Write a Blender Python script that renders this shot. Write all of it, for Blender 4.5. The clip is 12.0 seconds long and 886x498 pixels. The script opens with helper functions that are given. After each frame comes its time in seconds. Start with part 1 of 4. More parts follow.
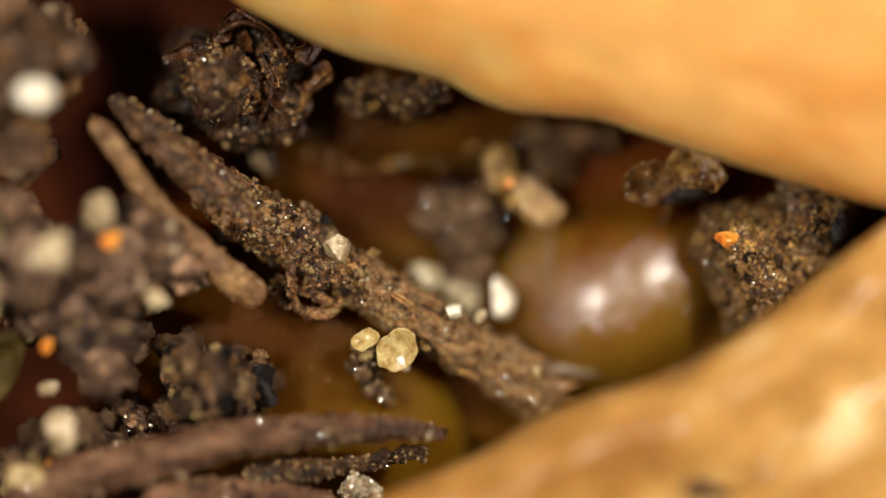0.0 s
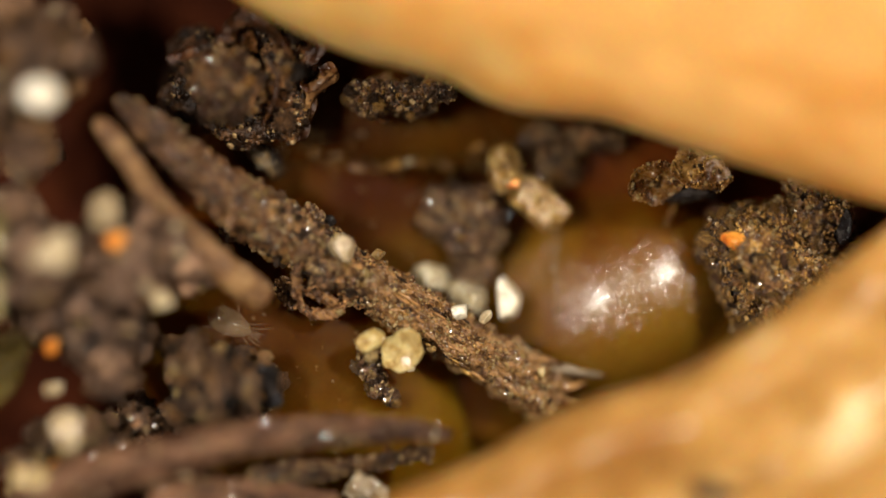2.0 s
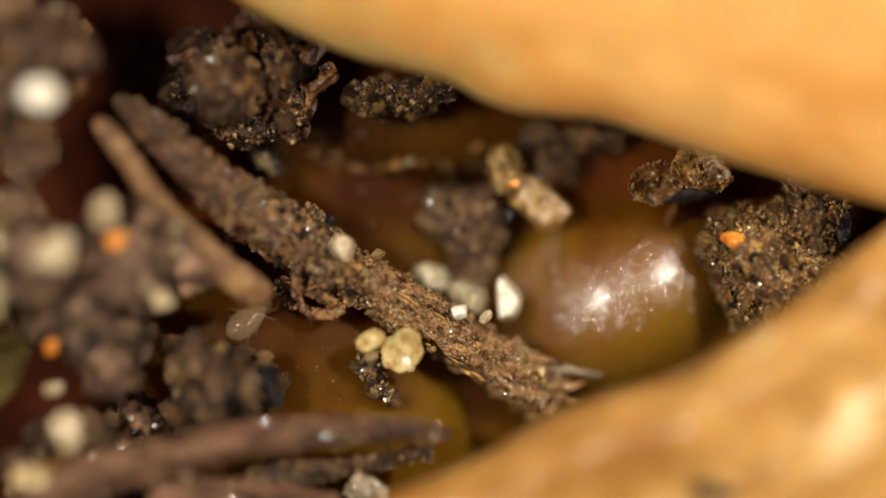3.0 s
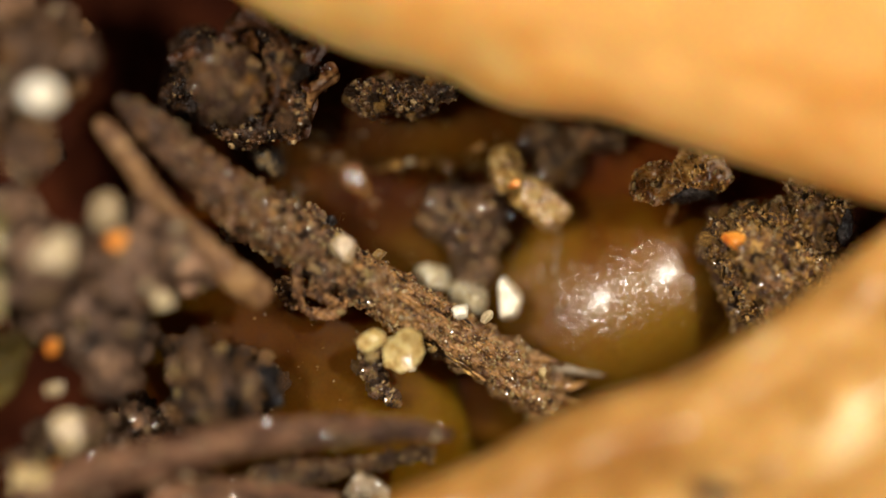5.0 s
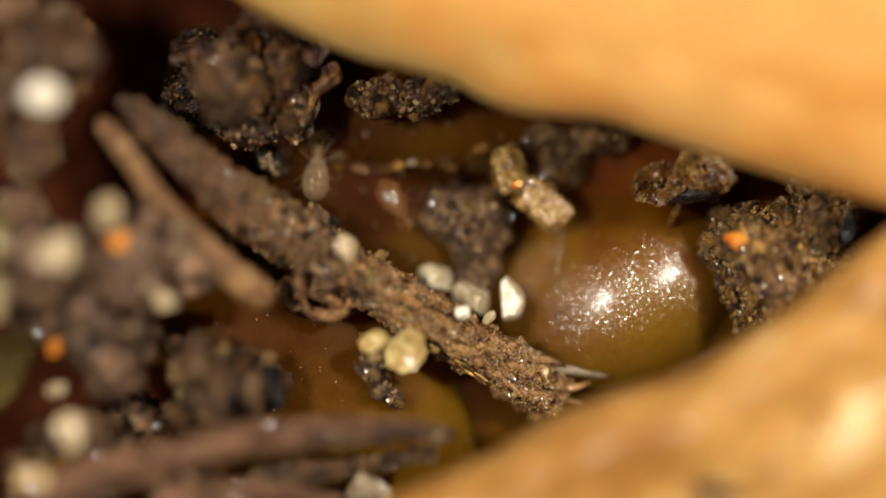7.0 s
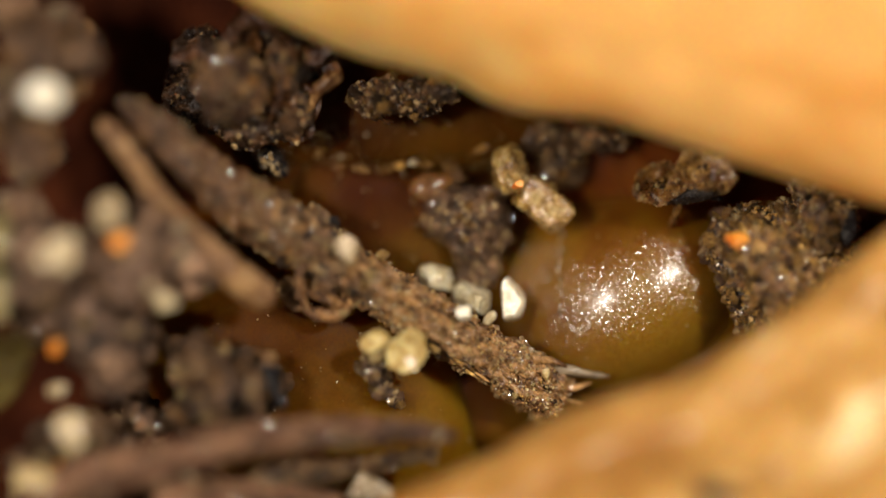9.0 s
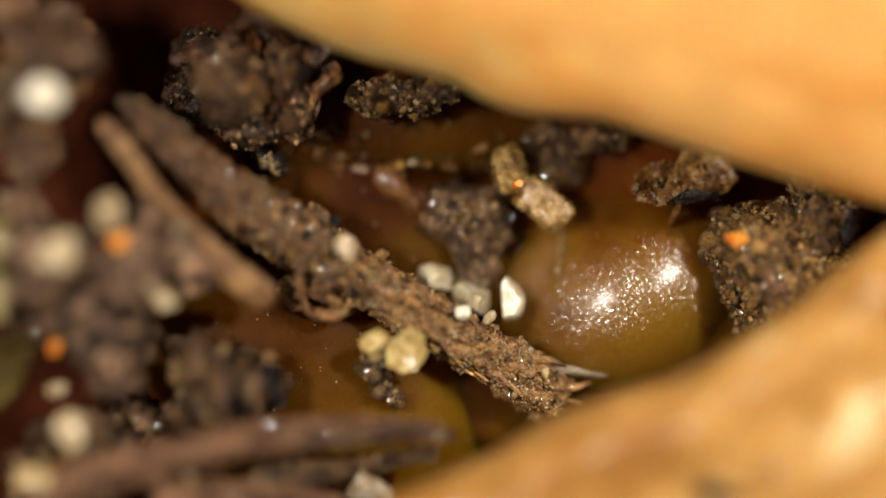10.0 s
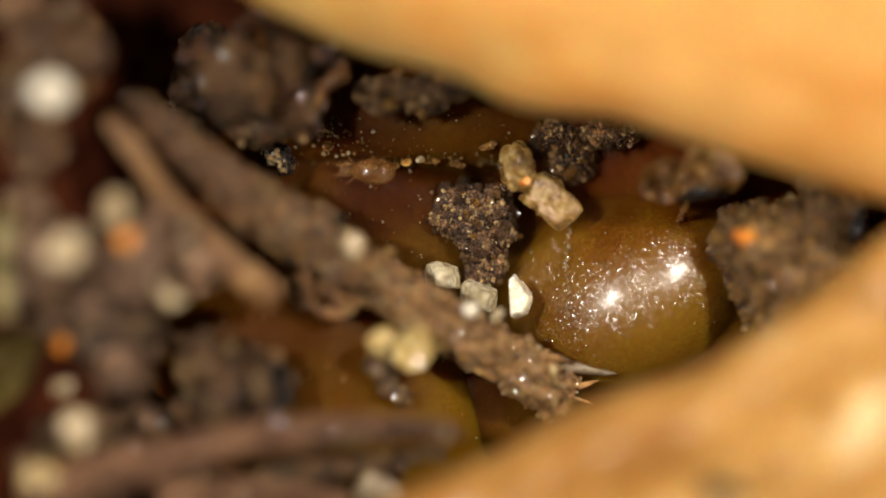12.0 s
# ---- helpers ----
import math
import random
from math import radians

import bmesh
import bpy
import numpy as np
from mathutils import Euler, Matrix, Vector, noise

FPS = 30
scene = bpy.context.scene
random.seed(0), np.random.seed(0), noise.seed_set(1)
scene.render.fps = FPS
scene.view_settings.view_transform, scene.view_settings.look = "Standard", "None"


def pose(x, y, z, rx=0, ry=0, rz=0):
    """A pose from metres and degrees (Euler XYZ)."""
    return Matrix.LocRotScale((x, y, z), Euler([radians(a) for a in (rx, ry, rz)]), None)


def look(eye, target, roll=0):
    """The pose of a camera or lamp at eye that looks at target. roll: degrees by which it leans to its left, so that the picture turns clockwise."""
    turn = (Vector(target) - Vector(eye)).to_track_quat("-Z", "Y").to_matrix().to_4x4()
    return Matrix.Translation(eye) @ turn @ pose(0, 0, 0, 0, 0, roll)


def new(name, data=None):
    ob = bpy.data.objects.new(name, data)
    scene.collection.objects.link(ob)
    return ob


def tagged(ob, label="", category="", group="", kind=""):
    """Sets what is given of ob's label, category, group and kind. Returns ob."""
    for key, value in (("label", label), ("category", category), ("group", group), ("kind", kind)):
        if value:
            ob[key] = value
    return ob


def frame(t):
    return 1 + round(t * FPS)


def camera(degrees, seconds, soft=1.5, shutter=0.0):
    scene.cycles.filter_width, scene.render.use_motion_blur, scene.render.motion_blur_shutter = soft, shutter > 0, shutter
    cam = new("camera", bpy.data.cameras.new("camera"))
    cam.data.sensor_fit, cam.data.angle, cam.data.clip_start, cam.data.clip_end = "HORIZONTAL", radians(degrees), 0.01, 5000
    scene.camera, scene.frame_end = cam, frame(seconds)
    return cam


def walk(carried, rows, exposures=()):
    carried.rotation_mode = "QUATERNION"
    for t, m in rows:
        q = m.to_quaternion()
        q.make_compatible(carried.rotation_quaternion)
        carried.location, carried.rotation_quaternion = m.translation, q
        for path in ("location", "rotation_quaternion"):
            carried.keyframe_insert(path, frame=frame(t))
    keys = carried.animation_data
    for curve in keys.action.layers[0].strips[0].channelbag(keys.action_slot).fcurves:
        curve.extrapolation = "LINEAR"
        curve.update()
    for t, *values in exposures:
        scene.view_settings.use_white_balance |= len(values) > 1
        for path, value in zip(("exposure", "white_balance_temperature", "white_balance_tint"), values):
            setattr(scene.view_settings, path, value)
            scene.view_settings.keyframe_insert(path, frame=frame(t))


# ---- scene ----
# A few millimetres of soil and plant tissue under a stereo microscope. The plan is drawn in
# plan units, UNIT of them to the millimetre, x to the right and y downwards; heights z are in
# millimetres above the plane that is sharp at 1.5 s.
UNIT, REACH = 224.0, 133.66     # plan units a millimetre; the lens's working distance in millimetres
MM = 0.001


def at(x, y, z):
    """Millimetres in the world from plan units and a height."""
    k = 1 - z / REACH
    return Vector(((x - 784) / UNIT * k, (441 - y) / UNIT * k, z))


# ---- camera: racked up and down on its slightly slanting column, so the sharp plane moves with it ----
cam = camera(3.0, 12.0)
cam.data.dof.use_dof = True
cam.data.dof.focus_distance = REACH * MM
cam.data.dof.aperture_fstop = 26.0

SLIDE = [(0.0, -9.2, -1.0), (0.5, -4.6, 0.0), (1.0, -1.6, 0.0), (1.5, 0.0, 0.0), (3.0, 0.2, 0.0), (5.0, 2.0, 0.0), (5.5, 4.4, 1.2),
         (6.0, 4.6, 1.2), (6.5, 4.8, 0.4), (7.0, 6.1, 1.2), (9.0, 7.6, 1.5), (9.5, 7.2, 1.5), (10.0, 6.9, 0.9), (10.5, -1.5, 4.4),
         (11.0, -3.8, 2.3), (11.5, 17.4, 0.6), (12.0, 20.0, -3.4)]
RACK = 0.0225                   # millimetres of height for each plan unit of sideways slide


def slide(t):
    """How far the picture has slid at t seconds, in plan units."""
    ts = [r[0] for r in SLIDE]
    return float(np.interp(t, ts, [r[1] for r in SLIDE])), float(np.interp(t, ts, [r[2] for r in SLIDE]))


walk(cam, [(t, pose(-dx / UNIT * MM, dy / UNIT * MM, (REACH - RACK * dx) * MM)) for t, dx, dy in SLIDE])

# ---- light: a dim room and the two arms of a gooseneck lamp ----
world = bpy.data.worlds.new("room")
scene.world = world
world.use_nodes = True
world.node_tree.nodes["Background"].inputs[0].default_value = (1.0, 0.86, 0.72, 1)
world.node_tree.nodes["Background"].inputs[1].default_value = 0.12
scene.view_settings.exposure = 0.0


def gooseneck(direction, watts, size):
    d = Vector(direction).normalized() * 0.10
    lamp = bpy.data.lights.new("gooseneck_lamp", "AREA")
    lamp.shape, lamp.size, lamp.energy, lamp.color = "DISK", size, watts, (1.0, 0.905, 0.78)
    ob = new("gooseneck_lamp", lamp)
    ob.matrix_world = look(d, (0, 0, 0))
    return ob


gooseneck((-0.48, 0.12, 0.87), 0.088, 0.0085)
gooseneck((0.52, 0.34, 0.78), 0.088, 0.0085)


# ---- materials ----
def material(name, colours, scale=4.0, rough=(0.5, 0.8), bump=0.4, depth=0.012, fine=40.0, sss=0.0, radius=(0.5, 0.2, 0.06),
             vary=0.0, specular=0.5, clear=0.0, stretch=(1, 1, 1), coat=0.0, mottle=0.3, film=0.08, ior=1.5, drift=None,
             swing=0.0, glitter=None):
    """colours: a ramp over noise of that many waves a millimetre; depth and radius in millimetres; swing turns the grain, in degrees;
    glitter: (platelets a millimetre, how far they tilt)."""
    m = bpy.data.materials.new(name)
    m.use_nodes = True
    n, link = m.node_tree.nodes, m.node_tree.links.new
    shader, out = n["Principled BSDF"], n["Material Output"]
    coord, mapping = n.new("ShaderNodeTexCoord"), n.new("ShaderNodeMapping")
    mapping.inputs["Scale"].default_value = [1000 * s for s in stretch]
    swung = n.new("ShaderNodeVectorRotate")
    swung.rotation_type = "Z_AXIS"
    swung.inputs["Angle"].default_value = radians(swing)
    link(coord.outputs["Object"], swung.inputs["Vector"])
    link(swung.outputs[0], mapping.inputs["Vector"])
    info = n.new("ShaderNodeObjectInfo")
    coarse = n.new("ShaderNodeTexNoise")
    coarse.noise_dimensions = "4D"
    coarse.inputs["Scale"].default_value, coarse.inputs["Detail"].default_value = scale, 6
    wide = n.new("ShaderNodeMath")
    wide.operation, wide.inputs[1].default_value = "MULTIPLY", 37.0
    link(info.outputs["Random"], wide.inputs[0])
    if vary:
        link(wide.outputs[0], coarse.inputs["W"])
    link(mapping.outputs[0], coarse.inputs["Vector"])
    ramp = n.new("ShaderNodeValToRGB")
    while len(ramp.color_ramp.elements) < len(colours):
        ramp.color_ramp.elements.new(0.5)
    for i, (e, c) in enumerate(zip(ramp.color_ramp.elements, colours)):
        e.position = 0.36 + 0.28 * i / max(1, len(colours) - 1)
        e.color = (*c, 1)
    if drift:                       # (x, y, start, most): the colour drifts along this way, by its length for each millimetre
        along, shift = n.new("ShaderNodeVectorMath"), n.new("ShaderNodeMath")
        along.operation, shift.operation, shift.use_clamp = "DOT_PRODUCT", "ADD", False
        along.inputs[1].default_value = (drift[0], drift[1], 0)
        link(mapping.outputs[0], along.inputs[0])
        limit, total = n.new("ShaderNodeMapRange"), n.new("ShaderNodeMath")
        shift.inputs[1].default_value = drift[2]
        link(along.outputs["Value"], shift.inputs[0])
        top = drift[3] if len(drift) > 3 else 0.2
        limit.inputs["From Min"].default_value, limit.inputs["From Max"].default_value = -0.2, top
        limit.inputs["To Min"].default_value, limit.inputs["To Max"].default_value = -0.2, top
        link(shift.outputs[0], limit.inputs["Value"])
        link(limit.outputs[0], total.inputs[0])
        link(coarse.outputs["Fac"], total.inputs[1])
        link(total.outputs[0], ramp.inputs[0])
    else:
        link(coarse.outputs["Fac"], ramp.inputs[0])
    grain = n.new("ShaderNodeTexNoise")
    grain.inputs["Scale"].default_value, grain.inputs["Detail"].default_value = fine, 3
    link(mapping.outputs[0], grain.inputs["Vector"])
    hue = n.new("ShaderNodeHueSaturation")
    value = n.new("ShaderNodeMapRange")
    value.inputs["To Min"].default_value, value.inputs["To Max"].default_value = 1 - vary, 1 + vary
    link(info.outputs["Random"], value.inputs["Value"])
    speck = n.new("ShaderNodeMapRange")
    speck.inputs["From Min"].default_value, speck.inputs["From Max"].default_value = 0.3, 0.7
    speck.inputs["To Min"].default_value, speck.inputs["To Max"].default_value = 1 - mottle, 1 + mottle
    link(grain.outputs["Fac"], speck.inputs["Value"])
    both = n.new("ShaderNodeMath")
    both.operation = "MULTIPLY"
    link(value.outputs[0], both.inputs[0])
    link(speck.outputs[0], both.inputs[1])
    link(both.outputs[0], hue.inputs["Value"])
    link(ramp.outputs[0], hue.inputs["Color"])
    link(hue.outputs[0], shader.inputs["Base Color"])
    gloss = n.new("ShaderNodeMapRange")
    gloss.inputs["From Min"].default_value, gloss.inputs["From Max"].default_value = 0.35, 0.65
    gloss.inputs["To Min"].default_value, gloss.inputs["To Max"].default_value = rough
    link(grain.outputs["Fac"], gloss.inputs["Value"])
    link(gloss.outputs[0], shader.inputs["Roughness"])
    relief = n.new("ShaderNodeBump")
    relief.inputs["Strength"].default_value, relief.inputs["Distance"].default_value = bump, depth * MM
    link(grain.outputs["Fac"], relief.inputs["Height"])
    link(relief.outputs[0], shader.inputs["Normal"])
    link(relief.outputs[0], shader.inputs["Coat Normal"])
    if glitter:
        flakes, centred, tilt, lean, unit = (n.new("ShaderNodeTexVoronoi"), *(n.new("ShaderNodeVectorMath") for _ in range(4)))
        flakes.inputs["Scale"].default_value = glitter[0]
        centred.operation, tilt.operation, lean.operation, unit.operation = "SUBTRACT", "SCALE", "ADD", "NORMALIZE"
        centred.inputs[1].default_value = (0.5, 0.5, 0.5)
        far, most = n.new("ShaderNodeVectorMath"), n.new("ShaderNodeMath")          # most platelets lie nearly flat
        far.operation, most.operation, most.inputs[1].default_value = "LENGTH", "MULTIPLY", 4 * glitter[1]
        link(centred.outputs[0], far.inputs[0])
        link(far.outputs["Value"], most.inputs[0])
        link(most.outputs[0], tilt.inputs["Scale"])
        link(mapping.outputs[0], flakes.inputs["Vector"])
        link(flakes.outputs["Color"], centred.inputs[0])
        link(centred.outputs[0], tilt.inputs[0])
        link(tilt.outputs[0], lean.inputs[0])
        link(relief.outputs[0], lean.inputs[1])
        link(lean.outputs[0], unit.inputs[0])
        link(unit.outputs[0], shader.inputs["Normal"])
    shader.inputs["IOR"].default_value = ior
    shader.inputs["Specular IOR Level"].default_value = specular
    shader.inputs["Coat Weight"].default_value = coat
    shader.inputs["Coat Roughness"].default_value = film
    shader.inputs["Subsurface Weight"].default_value = sss
    shader.inputs["Subsurface Radius"].default_value = radius
    shader.inputs["Subsurface Scale"].default_value = MM
    if clear:
        see, mix = n.new("ShaderNodeBsdfTransparent"), n.new("ShaderNodeMixShader")
        mix.inputs[0].default_value = 1 - clear
        link(see.outputs[0], mix.inputs[1])
        link(shader.outputs[0], mix.inputs[2])
        link(mix.outputs[0], out.inputs["Surface"])
    return m


RIND = material("orange_rind", [(0.79, 0.4274, 0.1239), (0.72, 0.3296, 0.0714), (0.74, 0.4429, 0.1313), (0.74, 0.515, 0.189)], 1.6, (0.35, 0.55), 0.3, 0.02, 7.0, 0.5, (0.7, 0.28, 0.08), mottle=0.10, stretch=(0.35, 1, 1), drift=(0.0, -0.45, 0.12, 0.15), swing=18)
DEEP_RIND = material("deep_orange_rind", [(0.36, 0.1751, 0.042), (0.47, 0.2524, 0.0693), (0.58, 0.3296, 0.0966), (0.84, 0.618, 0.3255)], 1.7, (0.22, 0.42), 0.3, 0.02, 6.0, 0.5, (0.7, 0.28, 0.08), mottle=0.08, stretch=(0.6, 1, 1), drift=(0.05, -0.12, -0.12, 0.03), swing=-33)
# tissue under the upper rind, its shade put into a darker, redder colour
SHADED_RUST = material("shaded_red_brown_tissue", [(0.056, 0.0088, 0.0005), (0.088, 0.0165, 0.0007), (0.118, 0.030, 0.0014)], 2.0, (0.5, 0.7), 0.6, 0.008, 34.0, 0.8, (0.8, 0.3, 0.05), specular=0.05, mottle=0.2)
# drift reddens and darkens the big fold's upper left, the strip's shade painted in
OLIVE = material("olive_amber_tissue", [(0.064, 0.0178, 0.0006), (0.102, 0.038, 0.0013), (0.140, 0.066, 0.003)], 0.7, (0.45, 0.6), 0.4, 0.006, 34.0, 0.9, (0.9, 0.4, 0.06), specular=0.05, mottle=0.12, drift=(0.08, -0.13, 0.0, 0.2))
# two darker copies of the olive tissue, the hollow's shade put into their colour
SHADED_OLIVE = material("shaded_olive_tissue", [(0.046, 0.011, 0.00063), (0.066, 0.0198, 0.0009), (0.09, 0.0334, 0.0018)], 1.3, (0.45, 0.65), 0.5, 0.006, 34.0, 0.8, (0.8, 0.35, 0.05), specular=0.05, mottle=0.15)
SHADED_UMBER = material("shaded_umber_tissue", [(0.040, 0.0080, 0.0005), (0.060, 0.0160, 0.0006), (0.086, 0.036, 0.0018)], 0.9, (0.45, 0.65), 0.5, 0.006, 34.0, 0.8, (0.8, 0.35, 0.05), specular=0.05, mottle=0.15, drift=(0.08, -0.12, -0.02, 0.2))
DOME = material("glossy_amber_skin", [(0.125, 0.0381, 0.00096), (0.188, 0.08, 0.0042), (0.222, 0.113, 0.0084)], 1.4, (0.16, 0.26), 0.1, 0.002, 30.0, 0.7, (0.8, 0.35, 0.05), specular=1.0, mottle=0.12, coat=0.8, film=0.27, ior=1.6, drift=(0.04, -0.13, 0.05), glitter=(130.0, 0.30))
PEAT = material("wet_red_peat", [(0.0238, 0.00386, 0.0007), (0.0364, 0.00652, 0.00105), (0.0525, 0.0113, 0.0021)], 3.0, (0.7, 0.95), 0.9, 0.03, 30.0, specular=0.1)
# drift darkens the twig's upper-left end: shade on it, put into the bark's colour
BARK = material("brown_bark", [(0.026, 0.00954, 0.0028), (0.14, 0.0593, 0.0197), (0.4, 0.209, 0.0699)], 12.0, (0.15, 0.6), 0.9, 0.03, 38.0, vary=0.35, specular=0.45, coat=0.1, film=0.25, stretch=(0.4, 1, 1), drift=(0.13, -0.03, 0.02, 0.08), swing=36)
PITCH = material("black_humus", [(0.005, 0.002046, 0.00076), (0.026, 0.01116, 0.00399), (0.1, 0.04464, 0.0152)], 8.0, (0.2, 0.65), 0.9, 0.03, 42.0, vary=0.5, specular=0.4, coat=0.12, film=0.2)
# darker copy of the bark: the forked root's shade put into its colour
DIM_BARK = material("dim_bark", [(0.034, 0.01432, 0.0076), (0.115, 0.05171, 0.02565), (0.24, 0.119, 0.0627)], 7.0, (0.3, 0.7), 0.9, 0.03, 34.0, vary=0.2, specular=0.3, stretch=(0.4, 1, 1), swing=-8)
FIBRE = material("tan_root_bark", [(0.095, 0.038, 0.012), (0.215, 0.103, 0.033), (0.34, 0.19, 0.069)], 6.0, (0.3, 0.7), 0.7, 0.02, 26.0, vary=0.1)
SOIL = material("grey_brown_soil", [(0.013, 0.006324, 0.00323), (0.092, 0.0465, 0.02204), (0.27, 0.1414, 0.0646)], 9.0, (0.15, 0.6), 0.9, 0.03, 42.0, vary=0.5, specular=0.5, coat=0.15, film=0.16)
GREY_SOIL = material("purplish_grey_soil", [(0.02, 0.01097, 0.00665), (0.122, 0.0651, 0.03752), (0.36, 0.2093, 0.1187)], 9.0, (0.15, 0.6), 0.9, 0.03, 42.0, vary=0.5, specular=0.5, coat=0.15, film=0.16)
HUMUS = material("dark_humus", [(0.01, 0.004418, 0.001558), (0.06, 0.02739, 0.009348), (0.2, 0.09277, 0.03116)], 8.0, (0.2, 0.65), 0.9, 0.03, 42.0, vary=0.5, specular=0.4, coat=0.12, film=0.2)
LITTER = material("golden_brown_litter", [(0.055, 0.024, 0.006), (0.26, 0.128, 0.030), (0.62, 0.37, 0.095)], 10.0, (0.10, 0.4), 0.9, 0.03, 42.0, vary=0.5, specular=0.8, coat=0.5, film=0.12)
FLAKE = material("amber_flake", [(0.05, 0.016, 0.003), (0.16, 0.068, 0.014), (0.34, 0.18, 0.05)], 7.0, (0.10, 0.4), 0.7, 0.02, 30.0, 0.2, vary=0.3, clear=0.15)
SCALE = material("red_brown_scale", [(0.022, 0.0060, 0.0012), (0.058, 0.0190, 0.0045), (0.130, 0.052, 0.0135)], 9.0, (0.2, 0.5), 0.8, 0.02, 34.0, vary=0.4, specular=0.5, clear=0.2)
QUARTZ = material("pale_quartz", [(0.28, 0.195, 0.100), (0.50, 0.385, 0.225), (0.72, 0.60, 0.39)], 11.0, (0.10, 0.28), 0.7, 0.02, 24.0, 0.3, (0.2, 0.16, 0.1), vary=0.15, specular=0.8, coat=0.5, film=0.12)
WETDUST = material("glinting_mineral_dust", [(0.07, 0.038, 0.016), (0.22, 0.135, 0.055), (0.46, 0.33, 0.16)], 30.0, (0.10, 0.17), 0.0, 0.004, 40.0, specular=1.0, coat=0.5, film=0.15, ior=1.7)
WHITE = material("milk_quartz", [(0.66, 0.54, 0.34), (0.84, 0.75, 0.55), (0.94, 0.88, 0.74)], 9.0, (0.22, 0.42), 0.9, 0.03, 22.0, 0.2, (0.2, 0.16, 0.1), vary=0.05, specular=1.0, coat=0.6, film=0.3, ior=1.8)
HONEY = material("honey_quartz", [(0.24, 0.14, 0.045), (0.40, 0.27, 0.105), (0.56, 0.42, 0.20)], 7.0, (0.12, 0.34), 0.8, 0.02, 24.0, 0.3, (0.2, 0.14, 0.07), vary=0.2, coat=0.5, film=0.12)
GLASSY = material("cloudy_honey_quartz", [(0.22, 0.115, 0.026), (0.40, 0.240, 0.068), (0.64, 0.45, 0.17)], 9.0, (0.08, 0.28), 0.9, 0.03, 20.0, 0.3, (0.2, 0.14, 0.07), clear=0.34, specular=1.0, coat=0.7)
ORANGE = material("orange_mineral", [(0.60, 0.13, 0.012), (0.85, 0.26, 0.025), (0.90, 0.34, 0.05)], 7.0, (0.3, 0.6), 0.4, 0.02, 24.0, 0.2, (0.2, 0.1, 0.02))
GLINT = material("wet_mineral_facet", [(0.10, 0.065, 0.036), (0.22, 0.155, 0.09), (0.40, 0.31, 0.20)], 12.0, (0.10, 0.18), 0.1, 0.004, 40.0, vary=0.3, specular=1.0, coat=0.6, film=0.12, ior=1.7)
STRAW = material("bleached_wood", [(0.06, 0.038, 0.020), (0.15, 0.105, 0.060), (0.26, 0.195, 0.12)], 9.0, (0.3, 0.6), 0.8, 0.02, 30.0, vary=0.2, stretch=(0.3, 1, 1))
CLEAR = material("clear_quartz", [(0.42, 0.32, 0.17), (0.66, 0.55, 0.34), (0.86, 0.76, 0.54)], 9.0, (0.05, 0.25), 0.9, 0.03, 20.0, 0.3, (0.2, 0.16, 0.1), clear=0.30, specular=1.0, coat=0.8, ior=1.6)
CITRINE = material("yellow_veined_quartz", [(0.36, 0.220, 0.070), (0.56, 0.40, 0.155), (0.70, 0.55, 0.25)], 12.0, (0.10, 0.3), 0.4, 0.01, 30.0, 0.3, (0.2, 0.14, 0.07), coat=0.5, film=0.15, mottle=0.16, clear=0.15)
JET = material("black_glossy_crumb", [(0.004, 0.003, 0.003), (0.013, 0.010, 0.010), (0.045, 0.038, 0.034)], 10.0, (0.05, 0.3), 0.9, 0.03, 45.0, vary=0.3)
LEAF = material("olive_leaf", [(0.026, 0.016, 0.002), (0.046, 0.030, 0.004), (0.070, 0.048, 0.008)], 3.0, (0.6, 0.9), 0.4, 0.02, 20.0, 0.2, specular=0.2)
DRY_LEAF = material("pale_olive_leaf", [(0.16, 0.115, 0.035), (0.24, 0.185, 0.07), (0.32, 0.26, 0.12)], 3.0, (0.3, 0.6), 0.4, 0.02, 20.0, 0.2)
PALE = material("pale_translucent_cuticle", [(0.30, 0.21, 0.12), (0.40, 0.29, 0.17), (0.46, 0.34, 0.21)], 5.0, (0.16, 0.22), 0.05, 0.004, 30.0, 0.4, (0.3, 0.2, 0.1), clear=0.80, specular=0.5)
PALE_LEG = material("pale_leg_cuticle", [(0.36, 0.26, 0.16), (0.46, 0.34, 0.22)], 5.0, (0.2, 0.3), 0.1, 0.004, 30.0, clear=0.93)
TAN = material("amber_cuticle", [(0.22, 0.092, 0.022), (0.28, 0.125, 0.034), (0.34, 0.165, 0.050)], 5.0, (0.05, 0.08), 0.05, 0.004, 30.0, 0.5, (0.3, 0.14, 0.05), clear=0.70, specular=1.0, coat=1.0, ior=1.9)
TAN_LEG = material("amber_leg_cuticle", [(0.36, 0.18, 0.07), (0.46, 0.25, 0.11)], 5.0, (0.15, 0.25), 0.1, 0.004, 30.0, clear=0.9)


# ---- shapes ----
def mesh_data(name, verts, faces, mat, smooth=True, origin=(0, 0, 0)):
    """A mesh from millimetres, with its origin there."""
    data = bpy.data.meshes.new(name)
    data.from_pydata(((np.asarray(verts, float) - np.asarray(origin, float)) * MM).tolist(), [], [tuple(int(i) for i in f) for f in faces])
    data.materials.append(mat)
    data.polygons.foreach_set("use_smooth", [smooth] * len(data.polygons))
    data.update()
    return data


def thing(name, label, category, origin, verts=None, faces=None, mat=None, group="", kind="", smooth=True):
    """A top-level object at origin (millimetres): a mesh, or an Empty."""
    data = mesh_data(name, verts, faces, mat, smooth, origin) if verts is not None else None
    ob = new(name, data)
    ob.location = Vector(origin) * MM
    return tagged(ob, label, category, group, kind)


